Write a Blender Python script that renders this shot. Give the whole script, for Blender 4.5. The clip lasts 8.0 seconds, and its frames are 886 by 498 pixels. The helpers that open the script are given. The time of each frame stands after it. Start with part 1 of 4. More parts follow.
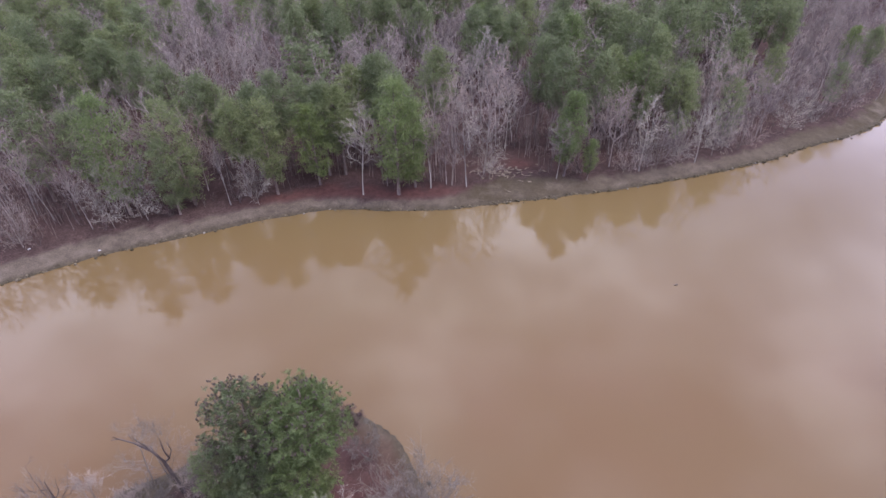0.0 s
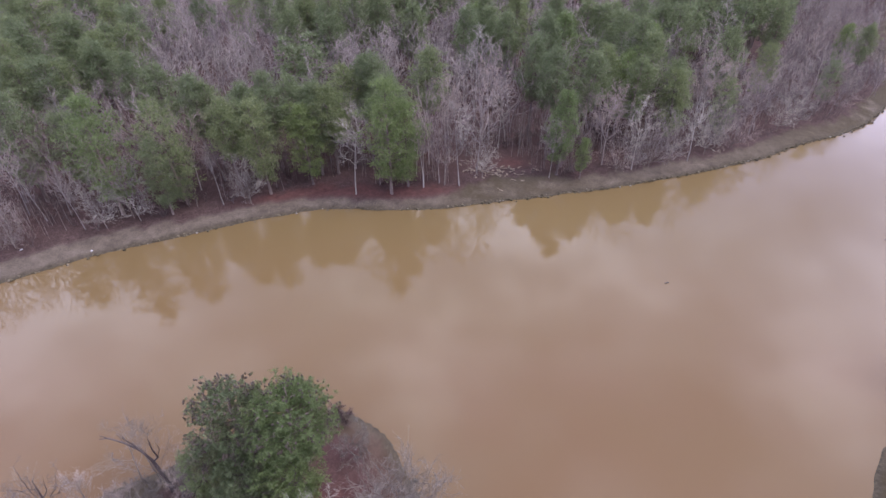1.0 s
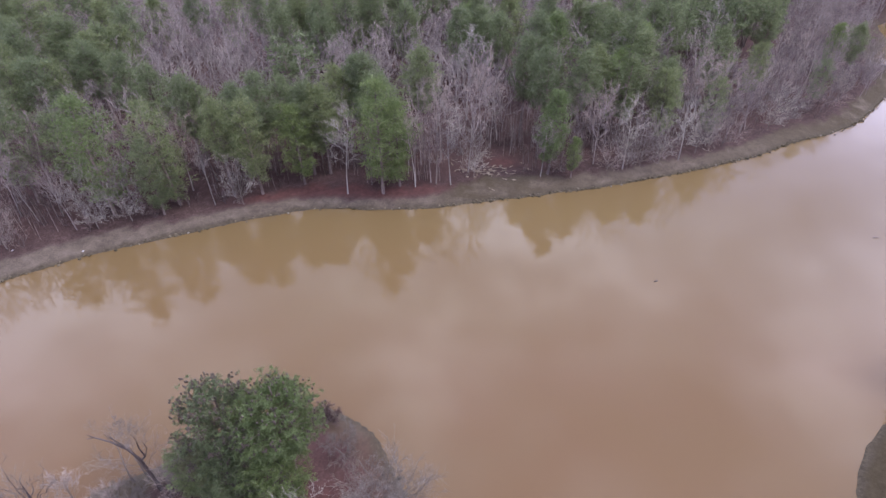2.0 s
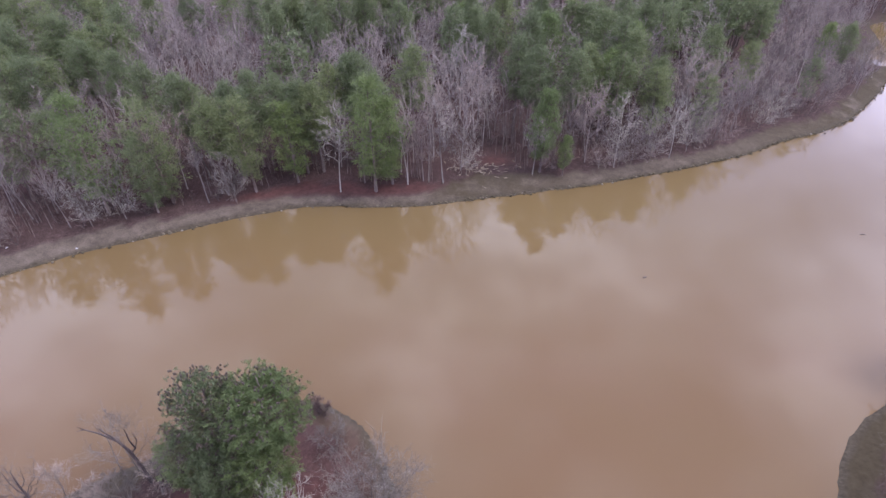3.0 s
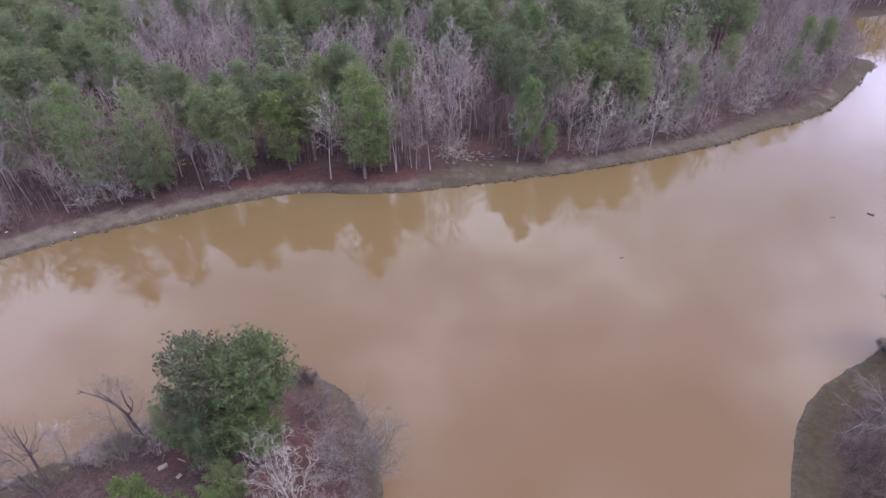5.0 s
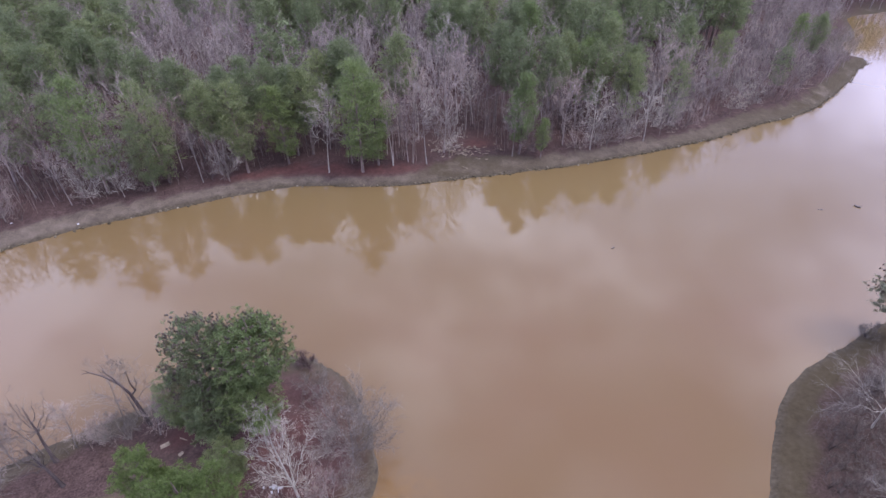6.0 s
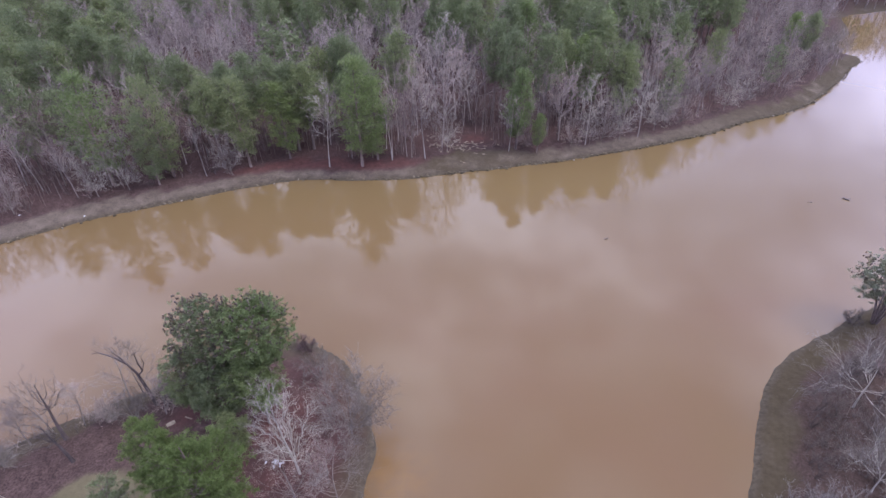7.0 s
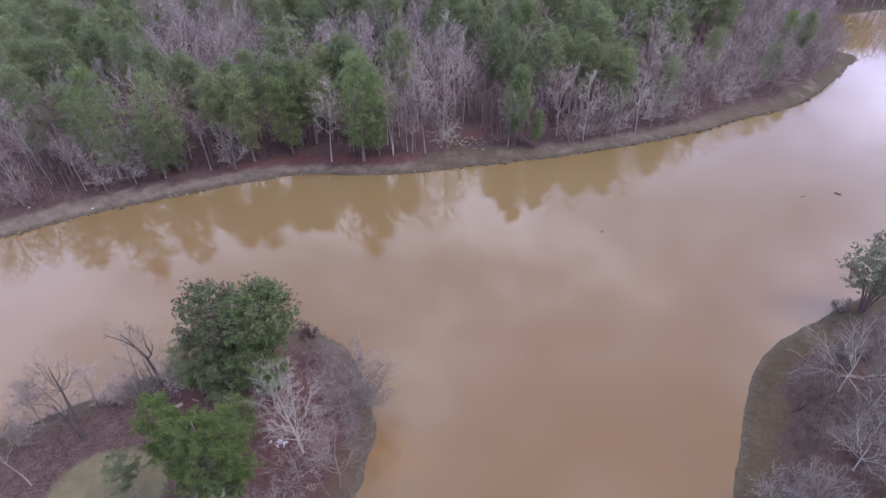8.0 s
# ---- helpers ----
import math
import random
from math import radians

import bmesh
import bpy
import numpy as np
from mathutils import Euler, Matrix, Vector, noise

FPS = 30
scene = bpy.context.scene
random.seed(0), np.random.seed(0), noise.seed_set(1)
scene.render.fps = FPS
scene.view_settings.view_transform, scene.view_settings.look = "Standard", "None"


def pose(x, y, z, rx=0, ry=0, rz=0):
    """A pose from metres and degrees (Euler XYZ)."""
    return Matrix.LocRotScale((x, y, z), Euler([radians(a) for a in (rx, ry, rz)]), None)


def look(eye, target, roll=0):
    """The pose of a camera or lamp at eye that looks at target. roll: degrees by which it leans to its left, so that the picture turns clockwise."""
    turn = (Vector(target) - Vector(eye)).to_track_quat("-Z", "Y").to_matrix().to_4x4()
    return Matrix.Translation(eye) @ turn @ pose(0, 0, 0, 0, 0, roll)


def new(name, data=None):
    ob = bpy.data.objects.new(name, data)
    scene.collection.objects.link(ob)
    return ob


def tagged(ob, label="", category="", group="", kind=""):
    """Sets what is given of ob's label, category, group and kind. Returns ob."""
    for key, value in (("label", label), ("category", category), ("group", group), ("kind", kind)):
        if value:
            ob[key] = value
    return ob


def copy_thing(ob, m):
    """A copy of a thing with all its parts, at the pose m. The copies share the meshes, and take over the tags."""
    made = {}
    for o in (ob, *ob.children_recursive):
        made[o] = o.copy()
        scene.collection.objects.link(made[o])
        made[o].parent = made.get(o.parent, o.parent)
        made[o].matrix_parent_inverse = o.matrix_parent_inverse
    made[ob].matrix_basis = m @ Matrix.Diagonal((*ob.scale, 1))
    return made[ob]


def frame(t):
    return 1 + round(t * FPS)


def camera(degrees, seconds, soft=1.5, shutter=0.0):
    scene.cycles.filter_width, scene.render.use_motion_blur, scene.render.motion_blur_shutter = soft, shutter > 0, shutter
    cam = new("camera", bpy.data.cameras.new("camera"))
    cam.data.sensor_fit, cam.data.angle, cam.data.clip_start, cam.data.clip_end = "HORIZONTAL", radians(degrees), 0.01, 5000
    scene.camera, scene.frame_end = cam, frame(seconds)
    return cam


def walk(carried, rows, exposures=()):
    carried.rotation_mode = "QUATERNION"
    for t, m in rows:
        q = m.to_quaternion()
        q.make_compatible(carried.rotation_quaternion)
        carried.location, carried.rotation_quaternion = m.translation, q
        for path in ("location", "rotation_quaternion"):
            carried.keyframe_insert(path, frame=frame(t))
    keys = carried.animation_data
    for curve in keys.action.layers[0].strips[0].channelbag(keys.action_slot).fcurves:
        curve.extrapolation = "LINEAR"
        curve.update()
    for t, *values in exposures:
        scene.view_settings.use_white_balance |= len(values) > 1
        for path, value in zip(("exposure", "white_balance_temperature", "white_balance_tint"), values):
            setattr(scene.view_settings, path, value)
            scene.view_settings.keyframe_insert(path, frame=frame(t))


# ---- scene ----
# ---------------------------------------------------------------- camera
cam = camera(78.7, 8.0, soft=1.5)
PATH = [
    (0, (0.0, 0.0, 48.0), (0.0, 1.608, 46.811), -0.83),
    (0.5, (0.422, -0.101, 47.988), (0.423, 1.507, 46.799), -0.91),
    (1, (1.059, -0.204, 47.969), (1.062, 1.404, 46.779), -1.0),
    (1.5, (1.639, -0.295, 48.113), (1.645, 1.311, 46.921), -1.05),
    (3, (3.251, -1.35, 48.012), (3.265, 0.258, 46.823), -1.01),
    (3.5, (3.723, -2.155, 47.949), (3.74, -0.547, 46.759), -0.95),
    (4, (4.155, -3.111, 47.818), (4.175, -1.503, 46.628), -0.97),
    (4.5, (4.591, -4.15, 47.824), (4.613, -2.544, 46.633), -0.99),
    (6, (5.625, -7.519, 47.812), (5.648, -5.914, 46.618), -0.95),
    (6.5, (5.837, -8.748, 47.739), (5.86, -7.142, 46.547), -0.92),
    (7, (6.08, -10.115, 47.698), (6.1, -8.507, 46.509), -0.99),
    (7.5, (6.179, -11.46, 47.726), (6.197, -9.854, 46.535), -0.93),
    (8, (6.328, -12.345, 47.934), (6.343, -10.738, 46.743), -0.98),
]
walk(cam, [(t, look(eye, target, roll)) for t, eye, target, roll in PATH],
     exposures=[(0.0, 1.05, 6470, 15.2), (1.5, 1.045, 6370, 15.2), (3.5, 1.04, 6280, 15.2), (8.0, 1.025, 6130, 15.4)])

# ---------------------------------------------------------------- sky and sun
SUN_UP, SUN_ROUND = 55.0, 98.0          # degrees: height, and compass turn from +y
world = bpy.data.worlds.new("overcast_sky")
scene.world = world
world.use_nodes = True
wn, wl = world.node_tree.nodes, world.node_tree.links
wn.clear()
w_out, w_bg = wn.new("ShaderNodeOutputWorld"), wn.new("ShaderNodeBackground")
w_sky = wn.new("ShaderNodeTexSky")
w_sky.sky_type, w_sky.sun_disc = "NISHITA", False
w_sky.sun_elevation, w_sky.sun_rotation = radians(SUN_UP), radians(SUN_ROUND)
w_sky.dust_density, w_sky.air_density = 2.0, 1.0
w_bg.inputs["Strength"].default_value = 0.12
w_at, w_map = wn.new("ShaderNodeTexCoord"), wn.new("ShaderNodeMapping")
w_map.inputs["Location"].default_value = (-25.712, -32.563, 7.834)
w_map.inputs["Scale"].default_value = (1.0, 1.0, 1.5)
w_noise = wn.new("ShaderNodeTexNoise")
w_noise.inputs["Scale"].default_value = 2.2
w_noise.inputs["Detail"].default_value = 4.0
w_noise.inputs["Roughness"].default_value = 0.56
w_ramp = wn.new("ShaderNodeValToRGB")                    # cloud brightness, thin to thick
for _n, (_at, _rgb) in enumerate(((0.36, (3.9, 4.3, 6.7)), (0.5, (8.9, 9.8, 12.8)), (0.63, (19.0, 20.2, 23.2)))):
    _stop = w_ramp.color_ramp.elements[_n] if _n < 2 else w_ramp.color_ramp.elements.new(_at)
    _stop.position, _stop.color = _at, (*_rgb, 1)
w_mix = wn.new("ShaderNodeMix")
w_mix.data_type = "RGBA"
w_mix.inputs["Factor"].default_value = 0.86
wl.new(w_at.outputs["Generated"], w_map.inputs["Vector"])
wl.new(w_map.outputs["Vector"], w_noise.inputs["Vector"])
wl.new(w_noise.outputs["Fac"], w_ramp.inputs["Fac"])
wl.new(w_sky.outputs["Color"], w_mix.inputs["A"])
wl.new(w_ramp.outputs["Color"], w_mix.inputs["B"])
w_dot, w_glow, w_gain = wn.new("ShaderNodeVectorMath"), wn.new("ShaderNodeMapRange"), wn.new("ShaderNodeMix")
w_dot.operation = "DOT_PRODUCT"                          # the clouds are brighter round the veiled sun
w_dot.inputs[1].default_value = (math.sin(radians(SUN_ROUND)) * math.cos(radians(SUN_UP)), math.cos(radians(SUN_ROUND)) * math.cos(radians(SUN_UP)), math.sin(radians(SUN_UP)))
for _key, _value in (("From Min", -0.1), ("From Max", 1.0), ("To Min", 0.92), ("To Max", 1.12)):
    w_glow.inputs[_key].default_value = _value
w_gain.data_type, w_gain.blend_type = "RGBA", "MULTIPLY"
w_gain.inputs["Factor"].default_value = 1.0
wl.new(w_at.outputs["Generated"], w_dot.inputs[0])
wl.new(w_dot.outputs["Value"], w_glow.inputs["Value"])
wl.new(w_mix.outputs["Result"], w_gain.inputs["A"])
wl.new(w_glow.outputs["Result"], w_gain.inputs["B"])
w_axes, w_rise, w_low = wn.new("ShaderNodeSeparateXYZ"), wn.new("ShaderNodeValToRGB"), wn.new("ShaderNodeMix")
for _n, (_at, _rgb) in enumerate(((0.2, (0.61, 0.565, 0.745)), (0.46, (0.815, 0.785, 0.95)), (0.68, (1.0, 1.0, 1.0)))):       # thicker cloud low down
    _stop = w_rise.color_ramp.elements[_n] if _n < 2 else w_rise.color_ramp.elements.new(_at)
    _stop.position, _stop.color = _at, (*_rgb, 1)
w_low.data_type, w_low.blend_type = "RGBA", "MULTIPLY"
w_low.inputs["Factor"].default_value = 1.0
wl.new(w_at.outputs["Generated"], w_axes.inputs["Vector"])
wl.new(w_axes.outputs["Z"], w_rise.inputs["Fac"])
wl.new(w_gain.outputs["Result"], w_low.inputs["A"])
wl.new(w_rise.outputs["Color"], w_low.inputs["B"])
wl.new(w_low.outputs["Result"], w_bg.inputs["Color"])
wl.new(w_bg.outputs["Background"], w_out.inputs["Surface"])

sun_data = bpy.data.lights.new("sun", "SUN")
sun_data.energy, sun_data.angle, sun_data.color = 1.0, radians(20), (1.0, 0.96, 0.9)
sun = new("sun", sun_data)
_up, _rd = radians(SUN_UP), radians(SUN_ROUND)
sun_way = Vector((math.sin(_rd) * math.cos(_up), math.cos(_rd) * math.cos(_up), math.sin(_up)))
sun.matrix_world = look(sun_way * 300, (0, 0, 0))


# ---------------------------------------------------------------- materials
class Nodes:
    """A small builder for one principled material."""

    def __init__(self, name, rough=0.85, spec=0.3):
        self.mat = bpy.data.materials.new(name)
        self.mat.use_nodes = True
        self.n, self.l = self.mat.node_tree.nodes, self.mat.node_tree.links
        self.bsdf = self.n["Principled BSDF"]
        self.bsdf.inputs["Roughness"].default_value = rough
        self.bsdf.inputs["Specular IOR Level"].default_value = spec

    def node(self, kind, **values):
        made = self.n.new(kind)
        for key, value in values.items():
            made.inputs[key.replace("_", " ")].default_value = value
        return made

    def place(self):
        return self.n.new("ShaderNodeTexCoord").outputs["Object"]

    def world_place(self):
        return self.n.new("ShaderNodeNewGeometry").outputs["Position"]

    def noise(self, scale, detail=4.0, rough=0.55, at=None, stretch=None):
        made = self.node("ShaderNodeTexNoise", Scale=scale, Detail=detail, Roughness=rough)
        at = at or self.world_place()
        if stretch:
            m = self.node("ShaderNodeMapping", Scale=stretch)
            self.l.new(at, m.inputs["Vector"])
            at = m.outputs["Vector"]
        self.l.new(at, made.inputs["Vector"])
        return made.outputs["Fac"]

    def ramp(self, fac, *stops):
        made = self.n.new("ShaderNodeValToRGB")
        el = made.color_ramp.elements
        while len(el) < len(stops):
            el.new(0.5)
        for e, (pos, rgb) in zip(el, stops):
            e.position, e.color = pos, (*rgb, 1)
        self.l.new(fac, made.inputs["Fac"])
        return made.outputs["Color"]

    def mix(self, fac, a, b, blend="MIX"):
        made = self.n.new("ShaderNodeMix")
        made.data_type, made.blend_type = "RGBA", blend
        for key, value in (("Factor", fac), ("A", a), ("B", b)):
            if isinstance(value, (int, float)):
                made.inputs[key].default_value = value
            elif isinstance(value, tuple):
                made.inputs[key].default_value = (*value, 1)
            else:
                self.l.new(value, made.inputs[key])
        return made.outputs["Result"]

    def attr(self, name):
        made = self.n.new("ShaderNodeAttribute")
        made.attribute_name = name
        return made.outputs["Fac"]

    def island(self):
        return self.n.new("ShaderNodeNewGeometry").outputs["Random Per Island"]

    def each(self):
        return self.n.new("ShaderNodeObjectInfo").outputs["Random"]

    def done(self, color, bump=None, strength=0.3, distance=0.05):
        self.l.new(color, self.bsdf.inputs["Base Color"])
        if bump:
            b = self.node("ShaderNodeBump", Strength=strength, Distance=distance)
            self.l.new(bump, b.inputs["Height"])
            self.l.new(b.outputs["Normal"], self.bsdf.inputs["Normal"])
        return self.mat


def mat_water():
    m = Nodes("muddy_water", 0.045, 0.5)
    m.bsdf.inputs["IOR"].default_value = 1.36
    silt = m.ramp(m.noise(0.02, 5, 0.6), (0.3, (0.112, 0.069, 0.030)), (0.7, (0.118, 0.066, 0.034)))
    # yellower silt along the far bank
    axes, span = m.n.new("ShaderNodeSeparateXYZ"), m.node("ShaderNodeMapRange", From_Min=40.0, From_Max=72.0)
    m.l.new(m.world_place(), axes.inputs["Vector"])
    m.l.new(axes.outputs["Y"], span.inputs["Value"])
    silt = m.mix(span.outputs["Result"], silt, (0.126, 0.084, 0.038))
    # an orange shoal of silt off the point
    off, near = m.n.new("ShaderNodeVectorMath"), m.node("ShaderNodeMapRange", From_Min=4.5, From_Max=1.0)
    off.operation = "DISTANCE"
    off.inputs[1].default_value = (1.5, 18.4, 0.0)
    m.l.new(m.world_place(), off.inputs[0])
    m.l.new(off.outputs["Value"], near.inputs["Value"])
    shoal = m.mix(1.0, near.outputs["Result"], m.ramp(m.noise(0.5, 4, 0.6), (0.35, (0, 0, 0)), (0.65, (1, 1, 1))), "MULTIPLY")
    silt = m.mix(shoal, silt, (0.136, 0.074, 0.026))
    return m.done(silt, m.noise(1.6, 3, 0.5), 0.02, 0.02)


def mat_ground():
    m = Nodes("earth_and_grass", 0.95, 0.15)
    litter = m.ramp(m.noise(0.9, 6, 0.65), (0.25, (0.037, 0.0235, 0.022)), (0.5, (0.059, 0.0375, 0.0345)), (0.75, (0.087, 0.057, 0.052)))
    fleck = m.ramp(m.noise(5.0, 3, 0.65), (0.35, (0.5, 0.46, 0.46)), (0.65, (1.35, 1.3, 1.25)))
    litter = m.mix(1.0, litter, fleck, "MULTIPLY")
    grass = m.ramp(m.noise(0.5, 6, 0.65), (0.25, (0.06, 0.046, 0.037)), (0.5, (0.098, 0.076, 0.061)), (0.75, (0.14, 0.111, 0.091)))
    grass = m.mix(1.0, grass, m.ramp(m.noise(5.5, 5, 0.7), (0.3, (0.62, 0.62, 0.62)), (0.7, (1.35, 1.33, 1.28))), "MULTIPLY")
    green = m.ramp(m.noise(0.21, 4, 0.6), (0.28, (0.0, 0.0, 0.0)), (0.5, (1, 1, 1)))
    turf = m.ramp(m.noise(1.7, 6, 0.7), (0.3, (0.036, 0.026, 0.0145)), (0.7, (0.06, 0.0455, 0.027)))
    grass = m.mix(m.mix(m.attr("sward"), m.mix(1.0, green, m.attr("lush"), "MULTIPLY"), (1.0, 1.0, 1.0)), grass, turf)
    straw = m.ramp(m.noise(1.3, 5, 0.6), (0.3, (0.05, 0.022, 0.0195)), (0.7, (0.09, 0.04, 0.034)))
    clay = m.ramp(m.noise(2.5, 4, 0.6), (0.3, (0.035, 0.028, 0.02)), (0.7, (0.08, 0.062, 0.042)))
    color = m.mix(m.attr("grass"), litter, grass)
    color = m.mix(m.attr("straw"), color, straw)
    lawn = m.ramp(m.noise(0.6, 6, 0.65), (0.3, (0.08, 0.066, 0.037)), (0.7, (0.122, 0.102, 0.06)))
    color = m.mix(m.attr("lawn"), color, lawn)
    color = m.mix(m.attr("cut"), color, clay)
    return m.done(color, m.noise(5.0, 5, 0.65), 0.6, 0.12)


def mat_bark(name, dark, light, scale=1.0):
    m = Nodes(name, 0.9, 0.2)
    at = m.place()
    base = m.ramp(m.noise(1.2 * scale, 5, 0.65, at, (4, 4, 1)), (0.3, dark), (0.7, light))
    tone = m.ramp(m.each(), (0.0, (0.78, 0.78, 0.8)), (1.0, (1.18, 1.15, 1.1)))
    stand_of = m.ramp(m.noise(0.13, 2, 0.5), (0.32, (0.66, 0.64, 0.66)), (0.68, (1.3, 1.3, 1.27)))     # differs from tree to tree
    base = m.mix(1.0, base, stand_of, "MULTIPLY")
    return m.done(m.mix(1.0, base, tone, "MULTIPLY"), m.noise(9 * scale, 4, 0.6, at, (4, 4, 1)), 0.5, 0.03)


def mat_leaf(name, dark, mid, light, tan=None):
    m = Nodes(name, 0.75, 0.2)
    color = m.ramp(m.island(), (0.0, dark), (0.55, mid), (1.0, light))
    tone = m.ramp(m.each(), (0.0, (0.83, 0.86, 0.93)), (0.5, (0.95, 0.97, 1.0)), (1.0, (1.07, 1.07, 1.0)))
    color = m.mix(1.0, color, tone, "MULTIPLY")
    if tan:
        worn = m.ramp(m.noise(0.35, 3, 0.6), (0.5, (0, 0, 0)), (0.8, (1, 1, 1)))
        color = m.mix(worn, color, tan)
    thin, both = m.n.new("ShaderNodeBsdfTranslucent"), m.n.new("ShaderNodeMixShader")
    both.inputs["Fac"].default_value = 0.5
    m.l.new(m.mix(1.0, color, (1.3, 1.28, 1.2), "MULTIPLY"), thin.inputs["Color"])      # needles let more light through than they throw back
    m.l.new(m.bsdf.outputs["BSDF"], both.inputs[1])
    m.l.new(thin.outputs["BSDF"], both.inputs[2])
    m.l.new(both.outputs["Shader"], m.n["Material Output"].inputs["Surface"])
    return m.done(color)


def mat_plain(name, dark, light, scale=3.0, rough=0.8):
    m = Nodes(name, rough, 0.3)
    return m.done(m.ramp(m.noise(scale, 5, 0.6), (0.3, dark), (0.7, light)), m.noise(scale * 5, 4, 0.6), 0.3, 0.02)


WATER, GROUND = mat_water(), mat_ground()
BARK_PINE = mat_bark("pine_bark", (0.1, 0.076, 0.066), (0.21, 0.168, 0.15))
BARK_GREY = mat_bark("grey_bark", (0.178, 0.15, 0.137), (0.34, 0.297, 0.275))
BARK_ASH = mat_bark("ashen_bark", (0.127, 0.109, 0.095), (0.228, 0.197, 0.172))
BARK_PALE = mat_bark("pale_bark", (0.225, 0.205, 0.18), (0.40, 0.37, 0.33))
BARK_WHITE = mat_bark("white_bark", (0.22, 0.213, 0.19), (0.385, 0.373, 0.335))
BARK_DARK = mat_bark("weathered_dark_bark", (0.035, 0.028, 0.028), (0.10, 0.08, 0.078))
BARK_SAPLING = mat_bark("sapling_bark", (0.095, 0.075, 0.07), (0.2, 0.165, 0.153))
TWIG_GREY = mat_bark("grey_twigs", (0.185, 0.147, 0.132), (0.31, 0.255, 0.23))
TWIG_PALE = mat_bark("pale_twigs", (0.2, 0.182, 0.16), (0.335, 0.308, 0.272))
TWIG_ASH = mat_bark("ashen_twigs", (0.115, 0.099, 0.087), (0.188, 0.165, 0.146))
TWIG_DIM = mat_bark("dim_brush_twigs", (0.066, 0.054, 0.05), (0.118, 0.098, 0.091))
TWIG_RED = mat_bark("russet_twigs", (0.115, 0.078, 0.075), (0.18, 0.128, 0.122))
NEEDLES = mat_leaf("pine_needles", (0.116, 0.136, 0.066), (0.163, 0.187, 0.092), (0.206, 0.231, 0.118))
NEEDLES_BRIGHT = mat_leaf("fresh_pine_needles", (0.085, 0.114, 0.033), (0.13, 0.168, 0.05), (0.172, 0.213, 0.07))
NEEDLES_MID = mat_leaf("light_pine_needles", (0.108, 0.14, 0.054), (0.155, 0.193, 0.076), (0.198, 0.238, 0.099))
NEEDLES_WORN = mat_leaf("pine_needles_with_cones", (0.112, 0.138, 0.068), (0.165, 0.196, 0.098), (0.215, 0.246, 0.128), (0.165, 0.135, 0.085))
NEEDLES_GREY = mat_leaf("grey_pine_needles", (0.15, 0.172, 0.122), (0.21, 0.235, 0.17), (0.27, 0.295, 0.22), (0.19, 0.165, 0.13))
CONES = mat_plain("brown_cones", (0.045, 0.034, 0.027), (0.10, 0.075, 0.058))


def mat_stone():
    m = Nodes("shore_stone", 0.95, 0.1)
    tone = m.ramp(m.island(), (0.0, (0.05, 0.04, 0.026)), (0.7, (0.1, 0.08, 0.055)), (0.93, (0.13, 0.105, 0.078)), (1.0, (0.2, 0.175, 0.15)))
    return m.done(m.mix(1.0, tone, m.ramp(m.noise(6.0, 4, 0.6), (0.3, (0.7, 0.7, 0.7)), (0.7, (1.3, 1.3, 1.25))), "MULTIPLY"), m.noise(14, 4, 0.6), 0.4, 0.03)


ROCK = mat_stone()
LOGWOOD = mat_plain("cut_wood", (0.12, 0.092, 0.066), (0.30, 0.24, 0.18), 2.0)
WET_WOOD = mat_plain("wet_dark_wood", (0.03, 0.025, 0.025), (0.08, 0.06, 0.055), 3.0, 0.5)
WHITE = mat_plain("chalky_white", (0.30, 0.29, 0.30), (0.48, 0.47, 0.48), 4.0, 0.6)
NEST = mat_plain("dry_leaf_nest", (0.04, 0.035, 0.03), (0.11, 0.09, 0.07), 6.0)


# ---------------------------------------------------------------- land and water
def smooth_line(points, step=1.6):
    """A rounded line through the points (Catmull-Rom)."""
    p = np.array([points[0], *points, points[-1]], float)
    out = []
    for a, b, c, d in zip(p, p[1:], p[2:], p[3:]):
        k = max(2, int(np.hypot(*(c - b)) / step)) if np.hypot(*(c - b)) < 40 else 3
        for t in np.linspace(0, 1, k, endpoint=False):
            out.append(0.5 * (2 * b + (c - a) * t + (2 * a - 5 * b + 4 * c - d) * t**2 + (3 * b - a - 3 * c + d) * t**3))
    return np.array([*out, p[-1]])


FAR_SHORE = [(-400, -60), (-200, 2), (-130, 27), (-90, 43), (-62.3, 57.6), (-58.5, 59.9), (-51.7, 64.0), (-46.4, 66.4), (-41.0, 68.6), (-32.5, 72.1),
             (-24.0, 75.1), (-16.8, 76.4), (-7.8, 75.6), (0.6, 75.8), (8.3, 77.2), (16.1, 78.6), (26.1, 80.5), (36.6, 83.1), (47.9, 86.5), (60.4, 91.0),
             (72.5, 97.0), (86.5, 103.0), (97.6, 111.5), (108.0, 121.5), (116.0, 129.8), (121.0, 134.0), (122.6, 138.0), (120.5, 142.5), (124.0, 150.0), (136.0, 163.0),
             (146.0, 182.0), (162.0, 187.0), (190.0, 190.0), (240.0, 198.0), (400, 230)]
